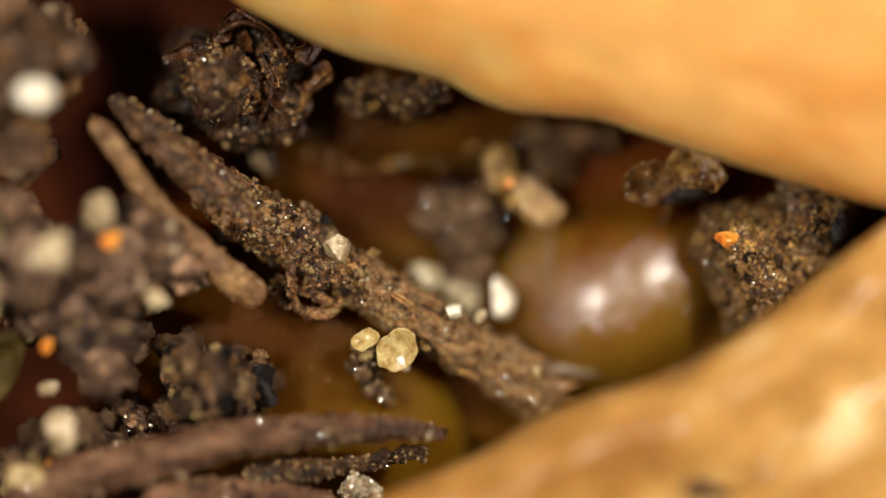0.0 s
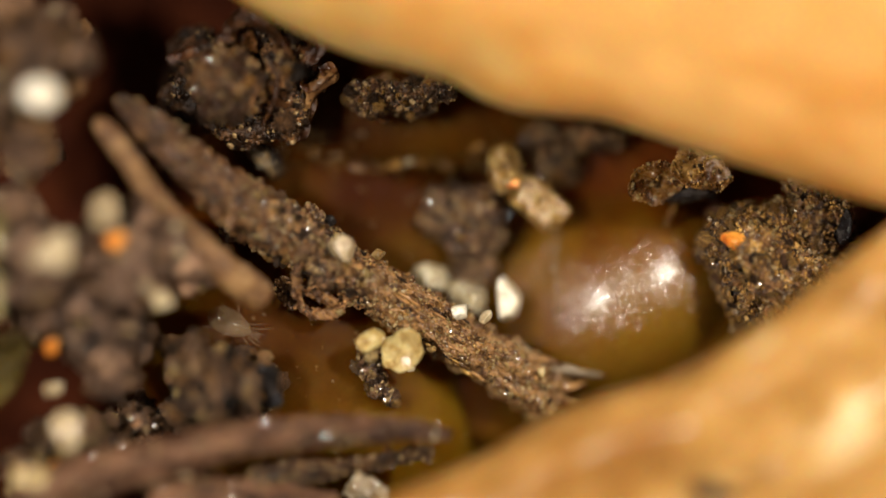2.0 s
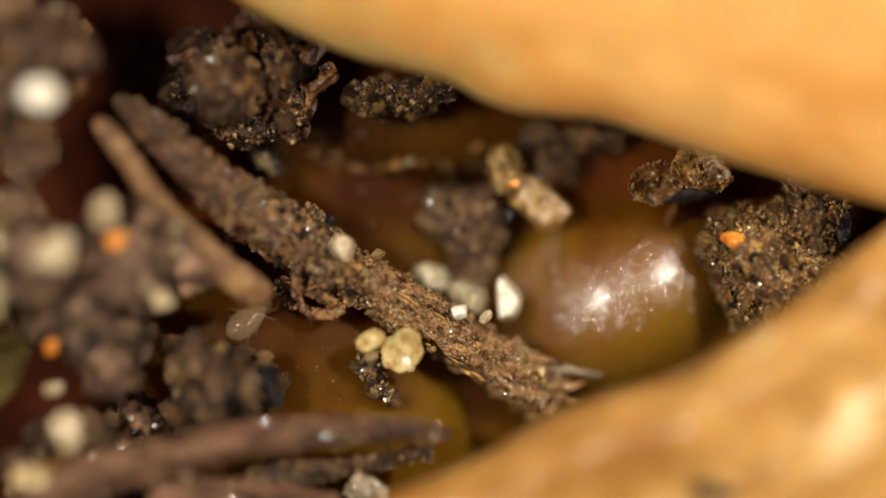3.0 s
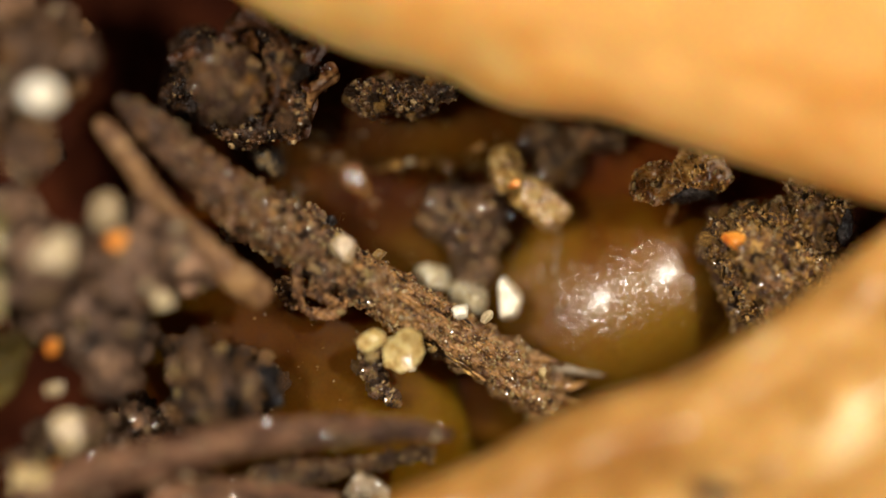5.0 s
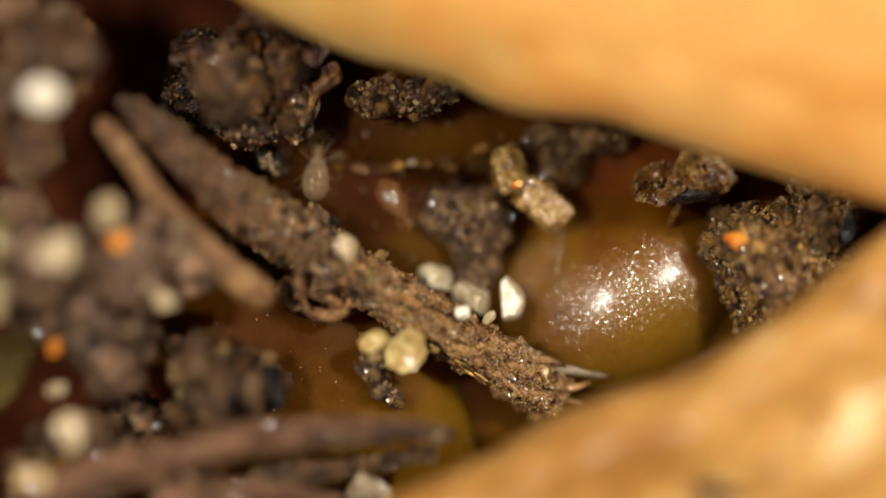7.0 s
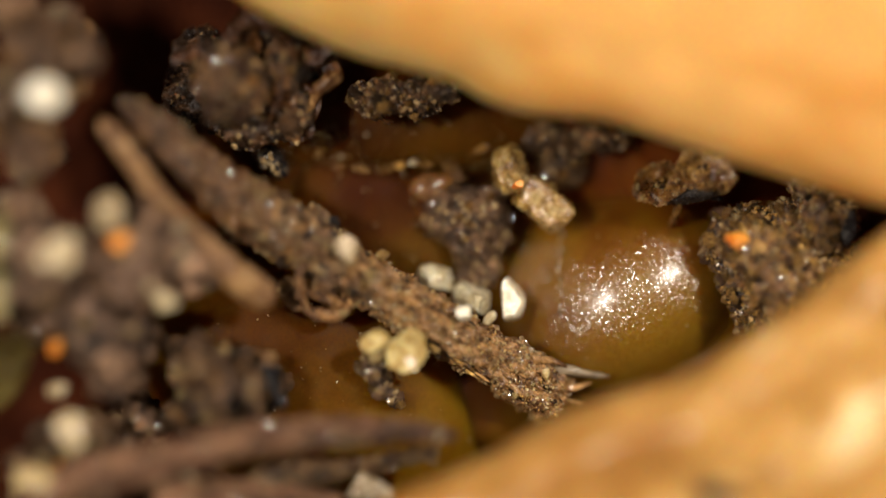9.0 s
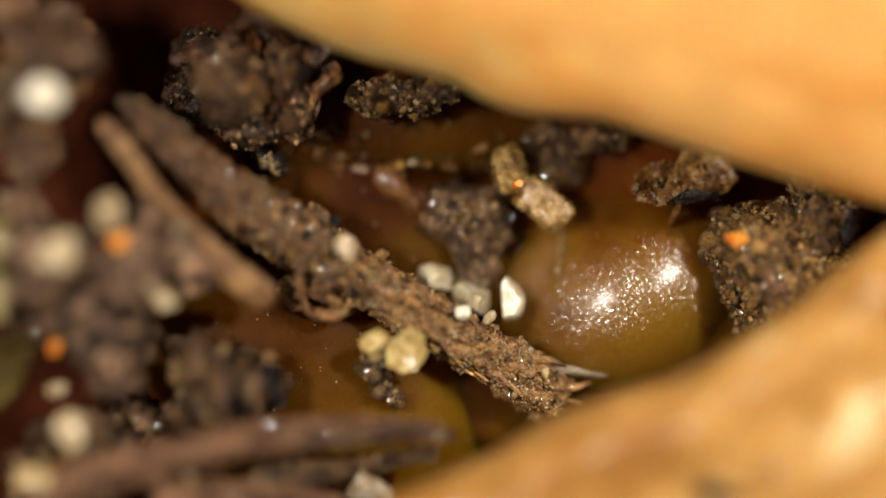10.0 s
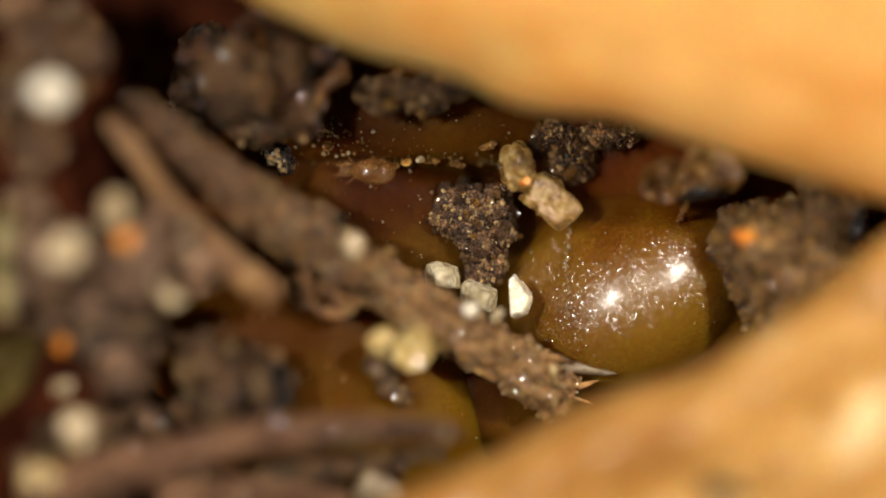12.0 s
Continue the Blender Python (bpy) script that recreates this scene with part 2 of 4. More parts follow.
def part(name, shape, mat, parent, label="", kind="", smooth=True):
    """A mesh under a thing; its vertices are given in the world's millimetres."""
    ob = new(name, mesh_data(name, shape[0], shape[1], mat, smooth, origin(parent)))
    ob.parent = parent
    return tagged(ob, label, kind=kind)


def origin(ob):
    """A thing's or part's origin in the world's millimetres."""
    p = Vector((0, 0, 0))
    while ob:
        p += ob.matrix_basis.translation
        ob = ob.parent
    return p / MM


_spheres = {}


def sphere(level):
    if level not in _spheres:
        bm = bmesh.new()
        bmesh.ops.create_icosphere(bm, subdivisions=level, radius=1)
        _spheres[level] = (np.array([v.co[:] for v in bm.verts]), np.array([[v.index for v in f.verts] for f in bm.faces]))
        bm.free()
    return _spheres[level]


def rough(p, seed, waves, amount, cells=0.0, cell_waves=6.0):
    """Uneven height at p (millimetres): fractal noise and, for crumbly things, rounded cells."""
    q = Vector(p) * waves + Vector((seed * 7.13, seed * 3.7, -seed * 5.1))
    h = amount * (noise.noise(q) + 0.5 * noise.noise(q * 2.1) + 0.28 * noise.noise(q * 4.3) + 0.15 * noise.noise(q * 8.7))
    if cells:
        d = noise.voronoi(Vector(p) * cell_waves + Vector((seed, 2 * seed, 3 * seed)))[0]
        e = noise.voronoi(Vector(p) * cell_waves * 2.7 + Vector((3 * seed, seed, 2 * seed)))[0]
        h += cells * (0.55 - d[0]) + 0.5 * cells * min(d[1] - d[0], 0.3) + 0.45 * cells * (0.55 - e[0])
        h -= 1.3 * cells * abs(noise.noise(Vector(p) * cell_waves * 0.8 + Vector((seed, -seed, seed))))
    return h


def blob(centre, radii, seed, level=4, waves=2.0, amount=0.1, cells=0.0, cell_waves=6.0, turn=0.0, box=0.0):
    """An uneven lump: radii in millimetres; amount and cells in millimetres; box 0 to 1 squares it off."""
    v, f = sphere(level)
    v = v / np.maximum(1e-9, (np.abs(v) ** (2 + 6 * box)).sum(1) ** (1 / (2 + 6 * box)))[:, None]
    c, s = math.cos(radians(turn)), math.sin(radians(turn))
    p = v * np.asarray(radii)
    p = np.stack([p[:, 0] * c - p[:, 1] * s, p[:, 0] * s + p[:, 1] * c, p[:, 2]], 1)
    nrm = p / np.linalg.norm(p, axis=1)[:, None]
    h = np.array([rough(q, seed, waves, amount, cells, cell_waves) for q in p])
    return p + nrm * h[:, None] + np.asarray(centre), f


def spline(points, n):
    """Catmull-Rom through rows of numbers."""
    p = np.asarray(points, float)
    p = np.vstack([2 * p[0] - p[1], p, 2 * p[-1] - p[-2]])
    out = []
    for u in np.linspace(0, len(p) - 3 - 1e-9, n):
        i, f = int(u) + 1, u - int(u)
        a, b, c, d = p[i - 1], p[i], p[i + 1], p[i + 2]
        out.append(0.5 * (2 * b + (c - a) * f + (2 * a - 5 * b + 4 * c - d) * f * f + (3 * b - a - 3 * c + d) * f ** 3))
    return np.array(out)


def tube(rows, n, ring, seed, amount, waves=5.0, along=0.35, flat=1.0, cells=0.0, cell_waves=7.0, round_ends=True):
    """A rough stem: rows of (plan x, plan y, z, radius in plan units). Its relief is drawn out along it."""
    path = spline([(*at(x, y, z), r / UNIT) for x, y, z, r in rows], n)
    verts = []
    run = 0.0
    for i, (x, y, z, r) in enumerate(path):
        a, b = path[max(i - 1, 0)], path[min(i + 1, n - 1)]
        d = Vector(b[:3] - a[:3]).normalized()
        run += float(np.linalg.norm(path[i][:3] - a[:3]))
        side = d.cross(Vector((0, 0, 1))).normalized()
        up = side.cross(d)
        end = min(i, n - 1 - i) / 4
        k = math.sqrt(max(0.0, 1 - (1 - end) ** 2)) if round_ends and end < 1 else 1.0
        for j in range(ring):
            w = 2 * math.pi * j / ring
            q = (math.cos(w) * 0.30, math.sin(w) * 0.30, run * along)
            h = rough(q, seed, waves, amount) + (rough((q[0], q[1], run), seed + 3, 3.0, 0, cells, cell_waves) if cells else 0)
            rr = (r + h) * max(k, 0.02)
            verts.append(Vector((x, y, z)) + side * math.cos(w) * rr + up * math.sin(w) * rr * flat)
    faces = [(i * ring + j, i * ring + (j + 1) % ring, (i + 1) * ring + (j + 1) % ring, (i + 1) * ring + j) for i in range(n - 1) for j in range(ring)]
    faces += [tuple(reversed(range(ring))), tuple((n - 1) * ring + j for j in range(ring))]
    return np.array([v[:] for v in verts]), [f[::-1] for f in faces]


def join(shapes):
    vs, fs, k = [], [], 0
    for v, f in shapes:
        vs.append(np.asarray(v))
        fs += [tuple(int(i) + k for i in g) for g in f]
        k += len(v)
    return np.vstack(vs), fs


def crystal(seed, level=2, bite=0.5):
    """A unit grain with broken flat sides."""
    rnd = random.Random(seed)
    v, f = sphere(level)
    v = v.copy()
    for _ in range(11):
        d = Vector([rnd.gauss(0, 1) for _ in range(3)]).normalized()
        d, cut = np.array(d), 1 - rnd.uniform(0.15, bite)
        over = np.maximum(v @ d - cut, 0)
        v -= over[:, None] * d
    return v, f


def nodule(seed):
    """A unit crumb, rounded and pitted."""
    v, f = sphere(3)
    h = np.array([rough(p, seed, 1.9, 0.55, 0.16, 2.8) for p in v])
    return v * (0.95 + h)[:, None], f


GRAIN_SHAPES = [crystal(100 + i) for i in range(6)] + [nodule(120 + i) for i in range(6)]
_grains = {}


def grain_mesh(kind, mat, name):
    key = (kind % 12, mat.name, name)
    if key not in _grains:
        v, f = GRAIN_SHAPES[kind % 12]
        _grains[key] = mesh_data(name, v, f, mat, kind % 12 > 5)
    return _grains[key]


def picker(shape, rnd, facing):
    """Draws points on a shape's upper side, evenly by area: gives the place and the normal."""
    v = np.asarray(shape[0], float)
    f = np.array([g[:3] for g in shape[1] if len(g) < 5])
    nrm = np.cross(v[f[:, 1]] - v[f[:, 0]], v[f[:, 2]] - v[f[:, 0]])
    size = np.linalg.norm(nrm, axis=1)
    ok = (size > 1e-12) & (nrm[:, 2] > facing * size)
    f, nrm, size = f[ok], nrm[ok] / size[ok][:, None], size[ok]
    total = np.cumsum(size)

    def draw():
        k = min(int(np.searchsorted(total, rnd.random() * total[-1])), len(f) - 1)
        a, b = rnd.random(), rnd.random()
        return Vector(v[f[k, 0]] + (v[f[k, 1]] - v[f[k, 0]]) * a + (v[f[k, 2]] - v[f[k, 1]]) * a * b), Vector(nrm[k])
    return draw


def any_turn(rnd):
    return Euler([rnd.uniform(0, 6.28) for _ in range(3)])


def granules(parent, shape, count, sizes, mats, seed, name="granule", facing=0.0, sink=0.3, shapes=(0, 11), flat=1.0):
    """Single crumbs stuck on a part's upper side, each a part of the thing; sizes are radii in plan units."""
    rnd = random.Random(seed)
    draw = picker(shape, rnd, facing)
    base = origin(parent)
    for _ in range(count):
        a, nrm = draw()
        r = rnd.uniform(0, 1) ** 2 * (sizes[1] - sizes[0]) + sizes[0]
        r /= UNIT
        ob = new(name, grain_mesh(rnd.randint(*shapes), rnd.choice(mats), name))
        ob.parent = parent
        ob.location = (a + nrm * r * (1 - 2 * sink) - base) * MM
        ob.rotation_euler = any_turn(rnd)
        ob.scale = [r * rnd.uniform(0.7, 1.25) * k for k in (1, 1, flat)]


def grit(parent, shape, count, sizes, mat, seed, label="", facing=-0.2):
    """Dust too fine to pick apart, one mesh."""
    rnd = random.Random(seed)
    draw = picker(shape, rnd, facing)
    shapes = []
    sv, sf = sphere(1)
    for _ in range(count):
        a, nrm = draw()
        r = (rnd.uniform(0, 1) ** 2 * (sizes[1] - sizes[0]) + sizes[0]) / UNIT
        m = np.array(any_turn(rnd).to_matrix()) @ np.diag([rnd.uniform(0.6, 1.5) * r for _ in range(3)])
        shapes.append((sv @ m.T + np.array(a + nrm * r * 0.3), sf))
    return part("grit", join(shapes), mat, parent, label, "stuff", False)


def lone_grain(name, label, x, y, z, rx, ry, mat, seed, turn=0.0, bite=0.55, rz=None, group="", level=3, worn=0.018, flat_top=False):
    """A grain of its own, in plan units, with z its middle's height."""
    v, f = crystal(seed, level, bite)
    if flat_top:
        d = np.array((-0.12, 0.10, 0.987))
        v = v - np.maximum(v @ d - 0.5, 0)[:, None] * d
    rz = rz or min(rx, ry)
    c, s = math.cos(radians(turn)), math.sin(radians(turn))
    p = v * np.array([rx, ry, rz]) / UNIT
    p = np.stack([p[:, 0] * c - p[:, 1] * s, p[:, 0] * s + p[:, 1] * c, p[:, 2]], 1)
    h = np.array([rough(q, seed, 6.0, worn) for q in p])
    p = p * (1.12 + h / 0.15)[:, None]
    o = at(x, y, z)
    return thing(name, label, "grain", o, p + np.array(o), f, mat, group, smooth=False)


def spikes(rows, mat, parent, name, n=14, ring=7, seed=0, amount=0.01):
    for i, r in enumerate(rows):
        part(name, tube(r, n, ring, seed + i, amount, 8.0), mat, parent)


# ---- ground: dark soil, with folds of amber tissue bedded in it ----
def ground_height(x, y):
    p = Vector((x / UNIT, y / UNIT, 0.3))
    return -1.35 + 0.12 * noise.noise(p * 1.1) + 0.06 * noise.noise(p * 3.3) + 0.03 * noise.noise(p * 9)


def build_ground():
    near = np.arange(-80, 1660, 9.0)
    far = np.geomspace(60, 12000, 22)
    xs = np.concatenate([-80 - far[::-1], near, near[-1] + far])
    neary = np.arange(-80, 970, 9.0)
    ys = np.concatenate([-80 - far[::-1], neary, neary[-1] + far])
    verts = [((x - 784) / UNIT, (441 - y) / UNIT, ground_height(x, y)) for y in ys for x in xs]
    nx = len(xs)
    faces = [(j * nx + i, (j + 1) * nx + i, (j + 1) * nx + i + 1, j * nx + i + 1) for j in range(len(ys) - 1) for i in range(nx - 1)]
    thing("ground", "dark brown moist humus soil", "ground", (0, 0, 0), verts, faces, PEAT, kind="structure")


build_ground()


SEATS, RINDS = [], []       # the upper sides on which small scales lie


def seat(x, y, sides=None):
    """Height of the highest tissue (or of the given upper sides) under a place of the plan."""
    p, best = at(x, y, 0), -1.3
    for v in sides or SEATS:
        near = v[(np.abs(v[:, 0] - p.x) < 0.05) & (np.abs(v[:, 1] - p.y) < 0.05)]
        best = max(best, near[:, 2].max()) if len(near) else best
    return float(best)


def fold(label, x, y, top, rx, ry, rz, turn, mat, seed, specks, box=0.12):
    """A swollen fold of tissue: its middle and half-widths in plan units, its top's height and half-height in millimetres."""
    s = blob(at(x, y, top - rz), (rx / UNIT, ry / UNIT, rz), seed, 6, 0.9, 0.045, 0, 1, turn, box)
    t = thing("tissue_fold", label, "plant tissue", at(x, y, top - 2 * rz), group="tissue folds")
    u = part("skin", s, mat, t)
    SEATS.append(s[0])
    if specks:
        granules(u, s, specks, (0.9, 3.2), [QUARTZ, HONEY, FLAKE, LITTER, QUARTZ], seed + 70, "speck", 0.55, 0.3, (0, 5))
    return t


fold("shaded amber glossy fold of tissue under the rind", 690, 210, -0.52, 330, 120, 0.75, 3, SHADED_OLIVE, 21, 240, 0.15)
fold("olive-amber translucent swollen fold of tissue", 535, 675, -0.10, 352, 228, 0.95, -36, OLIVE, 22, 190, 0.05)
fold("shaded amber fold of tissue deep in the hollow", 662, 415, -0.54, 225, 175, 0.6, -26, SHADED_UMBER, 23, 120)
fold("red-brown shaded fold of tissue", 1150, 310, -0.70, 330, 135, 0.7, -14, SHADED_RUST, 24, 40)
fold("red-brown shaded fold of tissue behind the twig", 510, 318, -0.66, 150, 120, 0.6, 0, SHADED_UMBER, 29, 8)
fold("red-brown shaded fold of tissue at the bottom of the hollow", 860, 430, -0.86, 220, 180, 0.6, 0, SHADED_UMBER, 28, 0)
fold("red-brown shaded fold of tissue beside the creased rind", 850, 715, -0.55, 150, 105, 0.6, -20, SHADED_UMBER, 31, 10)
fold("red-brown shaded fold of tissue below the twig", 465, 535, -0.32, 235, 112, 0.75, -34, SHADED_UMBER, 26, 20)
fold("olive fold of tissue under the creased rind", 1205, 640, -0.66, 165, 95, 0.6, 35, OLIVE, 25, 10)

# ---- the two orange rinds ----
def rind(label, edge, inward, profile, seed, wave, mat):
    """A thick curled sheet: its lip follows edge, its cross-section is profile, rows of (plan units inward, z)."""
    lip = spline(edge, 150)
    section = spline(profile, 70)
    verts = []
    for i, (ex, ey) in enumerate(lip):
        for j, (s, z) in enumerate(section):
            p = at(ex + inward[0] * s, ey + inward[1] * s, z)
            h = 0.10 * noise.noise(Vector((p.x * 0.9, p.y * 0.9, seed))) + wave * noise.noise(Vector((p.x * 2.4, p.y * 2.4, seed + 4))) \
                + 0.015 * noise.noise(Vector((p.x * 8, p.y * 8, seed + 9)))
            verts.append((p.x, p.y, p.z + h))
    n = len(section)
    faces = [(i * n + j, (i + 1) * n + j, (i + 1) * n + (j + 1) % n, i * n + (j + 1) % n) for i in range(len(lip) - 1) for j in range(n)]
    faces += [tuple(range(n)), tuple(reversed([(len(lip) - 1) * n + j for j in range(n)]))]
    if inward[1] < 0:
        faces = [f[::-1] for f in faces]
    t = thing("rind", label, "rind", at(*edge[len(edge) // 2], -1.3))
    part("skin", (verts, faces), mat, t)
    RINDS.append(np.array(verts))
    rows = [verts[i * n + j] for i in range(30, 145) for j in range(n) if section[j][0] < 30]
    rnd = random.Random(seed)
    for k in range(70):
        r = rnd.uniform(1.2, 4.5) / UNIT
        ob = new("speck", grain_mesh(rnd.randrange(6), rnd.choice((HONEY, LITTER, mat)), "speck"))
        ob.parent = t
        ob.location = (Vector(rnd.choice(rows)) - t.matrix_basis.translation / MM) * MM
        ob.rotation_euler, ob.scale = any_turn(rnd), (r, r, r)
    return t


rind("smooth orange waxy rind curling over the hollow", 
     [(150, -150), (380, -25), (450, 18), (560, 72), (640, 104), (720, 122), (800, 146), (850, 174), (920, 198), (1000, 206), (1080, 216),
      (1160, 243), (1260, 275), (1350, 304), (1450, 334), (1568, 368), (1800, 420)], (0.25, -0.97),
     [(900, -1.6), (600, -0.9), (300, 0.0), (120, 0.15), (40, 0.25), (8, 0.40), (0, 0.56), (8, 0.74), (34, 0.95), (95, 1.20), (210, 1.48),
      (400, 1.7), (700, 1.7), (1100, 0.8), (1400, -1.8)], 3, 0.04, RIND)
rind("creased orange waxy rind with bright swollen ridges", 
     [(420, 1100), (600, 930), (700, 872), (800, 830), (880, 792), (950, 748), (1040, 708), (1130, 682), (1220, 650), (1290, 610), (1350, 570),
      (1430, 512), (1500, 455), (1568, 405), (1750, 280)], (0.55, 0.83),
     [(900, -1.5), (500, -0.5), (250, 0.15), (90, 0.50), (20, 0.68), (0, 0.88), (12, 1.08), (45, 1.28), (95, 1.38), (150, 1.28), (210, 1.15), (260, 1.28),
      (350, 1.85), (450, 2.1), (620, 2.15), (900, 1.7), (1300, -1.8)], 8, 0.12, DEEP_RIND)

for x, y, r in ((1252, 868, 30), (1290, 880, 22)):
    z = seat(x, y, RINDS)
    thing("soil_speck", "dark crumb of soil stuck to the creased rind", "soil", at(x, y, z), *blob(at(x, y, z + 0.03), (r / UNIT, 0.7 * r / UNIT, 0.07), 45, 4, 4.0, 0.04, 0.03, 8.0), HUMUS, "soil specks on the rind")

# ---- the glossy dome ----
dome = thing("amber_dome", "glossy olive-amber swollen bulb with a glittering skin", "bulb", at(1099, 535, -1.9))
DOME_AT, CROWN_AT = np.array(at(1092, 522, -1.20)), np.array(at(1113, 530, -1.0))


def bulb():
    """A broad swelling with a narrower crown that rises smoothly out of it."""
    v, f = blob(Vector(DOME_AT), (1.20, 0.90, 0.80), 5, 7, 0.9, 0.02, 0, 1, 25)
    c, s = math.cos(radians(36)), math.sin(radians(36))
    d = v - CROWN_AT
    a, b = (d[:, 0] * c + d[:, 1] * s) / 0.90, (d[:, 1] * c - d[:, 0] * s) / 0.68
    crown = CROWN_AT[2] + 0.78 * np.sqrt(np.maximum(0, 1 - a * a - b * b))
    up = v[:, 2] > DOME_AT[2] + 0.05
    v[up, 2] = np.log(np.exp(9 * v[up, 2]) + np.exp(9 * crown[up])) / 9
    return v, f


dome_shape = bulb()
dome_skin = part("skin", dome_shape, DOME, dome)
granules(dome_skin, dome_shape, 60, (1.2, 3.5), [HONEY, FLAKE, LITTER], 77, "speck", 0.5, 0.3, (0, 5))
SEATS.append(dome_shape[0])
rnd = random.Random(79)
for k in range(34):
    y = 402 + k * 5
    x = 988 - 8 * math.sin((y - 400) / 55) + rnd.uniform(-5, 5)
    r = rnd.uniform(1.5, 4.5) / UNIT
    ob = new("scale", grain_mesh(rnd.randrange(6), rnd.choice((HONEY, QUARTZ, GLINT)), "scale"))
    ob.parent = dome
    ob.location = (at(x, y, seat(x, y) + 0.015) - dome.matrix_basis.translation / MM) * MM
    ob.rotation_euler, ob.scale = any_turn(rnd), (r, r * 1.6, r * 0.5)


# ---- stems ----
def main_twig():
    t = thing("twig", "brown rough twig crusted with sand grains", "twig", at(600, 455, -0.3))
    wood = tube([(205, 172, 0.40, 10), (238, 203, 0.44, 20), (284, 242, 0.42, 31), (346, 299, 0.33, 40), (430, 362, 0.16, 49), (520, 422, 0.0, 50), (600, 470, -0.03, 48),
                 (690, 524, -0.08, 46), (780, 578, -0.15, 45), (860, 628, -0.24, 45), (930, 677, -0.34, 48), (985, 715, -0.43, 44)],
                230, 64, 2, 0.055, 5.0, 0.22, 0.95, 0.065, 10.0)
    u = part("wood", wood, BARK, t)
    wv = np.asarray(wood[0])
    left = at(430, 0, 0).x, at(655, 0, 0).x
    crusty = (wv, [f for f in wood[1] if left[0] < wv[f[0]][0] <= left[1]])
    fibrous = (wv, [f for f in wood[1] if wv[f[0]][0] > left[1]])
    bare = (wv, [f for f in wood[1] if wv[f[0]][0] <= left[0]])
    sandy = (wv, crusty[1] + fibrous[1])
    granules(u, crusty, 130, (4, 11), [PITCH, SOIL, HONEY, PITCH, BARK, LITTER], 11, facing=0.0, sink=0.4, flat=0.6)
    granules(u, fibrous, 55, (3, 7), [BARK, LITTER, PITCH, BARK], 21, facing=0.0, sink=0.45, shapes=(0, 5), flat=0.6)
    granules(u, bare, 44, (3, 8), [BARK, PITCH, HUMUS, HONEY, FIBRE], 13, facing=0.0, sink=0.45)
    granules(u, sandy, 150, (2.2, 7), [HONEY, QUARTZ, HONEY, LITTER, PITCH], 17, "sand_grain", 0.2, 0.3, (0, 5))
    granules(u, sandy, 44, (2.0, 4.5), [GLINT, GLINT, PITCH], 19, "mineral_facet", 0.25, 0.35, (0, 5))
    grit(u, crusty, 1700, (1.2, 4.0), BARK, 12)
    grit(u, crusty, 500, (1.6, 4.5), PITCH, 22, "black crumbs")
    grit(u, fibrous, 1500, (1.0, 2.8), BARK, 23)
    grit(u, fibrous, 900, (0.9, 2.4), LITTER, 24, "fine golden fragments", 0.0)
    grit(u, bare, 900, (1.2, 3.4), BARK, 14)
    grit(u, bare, 160, (1.6, 5.0), WETDUST, 15, "sparkling mineral dust", 0.1)
    grit(u, sandy, 1300, (1.4, 4.5), WETDUST, 16, "sparkling mineral dust", 0.1)
    grit(u, sandy, 750, (1.3, 3.4), HONEY, 18, "fine yellow sand", 0.1)
    rnd = random.Random(25)
    for k in range(46):
        a = rnd.uniform(0, 0.92)
        x, y = 668 + 310 * a, 510 + 205 * a
        d = rnd.uniform(-40, 40)
        x, y, n = x + 0.55 * d, y - 0.83 * d, rnd.uniform(18, 46)
        z = -0.06 - 0.36 * a + math.sqrt(max(0, 46 ** 2 - d * d)) / UNIT * 0.97
        part("bark_fibre", tube([(x, y, z, 2.2), (x + 0.42 * n, y + 0.28 * n, z + 0.012, 2.8), (x + 0.83 * n, y + 0.56 * n, z - 0.02, 1.4)], 10, 6, 500 + k, 0.006, 8.0),
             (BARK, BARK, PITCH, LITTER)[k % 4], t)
    for i, (x, y, z, r) in enumerate([(500, 390, 0.10, 34), (545, 432, 0.08, 34), (470, 415, 0.02, 30), (575, 478, 0.05, 34), (640, 498, 0.0, 30), (548, 390, 0.0, 22), (420, 400, 0.0, 28)]):
        crust = blob(at(x, y, z), (r / UNIT, r / UNIT, r / UNIT), i, 4, 5.0, 0.06, 0.05, 9.0)
        u = part("crust", crust, HUMUS, t, "dark crumbly crust")
        granules(u, crust, 16, (3, 9), [SOIL, HUMUS, LITTER, BARK, HONEY], 140 + i, sink=0.35)
        grit(u, crust, 220, (1.2, 4.0), SOIL, 150 + i)
        grit(u, crust, 90, (2.0, 5.0), WETDUST, 160 + i, "sparkling mineral dust", 0.1)
    for k, r in enumerate([[(536, 448, 0.1, 8), (524, 480, 0.14, 9), (522, 515, 0.12, 9), (536, 545, 0.06, 6)],
                           [(530, 545, 0.05, 7), (560, 558, 0.08, 10), (598, 552, 0.06, 9), (618, 520, 0.0, 6)],
                           [(535, 512, 0.05, 6), (562, 518, 0.1, 9), (598, 538, 0.08, 7)],
                           [(520, 548, 0.02, 9), (508, 525, 0.04, 8), (498, 488, 0.0, 5)]]):
        curl = tube(r, 30, 14, 30 + k, 0.06, 6.0, 0.5, 0.6, 0.03, 12.0)
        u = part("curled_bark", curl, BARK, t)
        granules(u, curl, 8, (3, 7), [SOIL, HUMUS, HONEY], 170 + k, sink=0.35)
        grit(u, curl, 120, (1.2, 3.5), BARK, 180 + k)
    spikes([[(960, 655, -0.30, 9), (1000, 654, -0.32, 8), (1035, 661, -0.36, 6), (1074, 665, -0.40, 1.5)]], STRAW, t, "splinter", 20, 8, 44, 0.02)
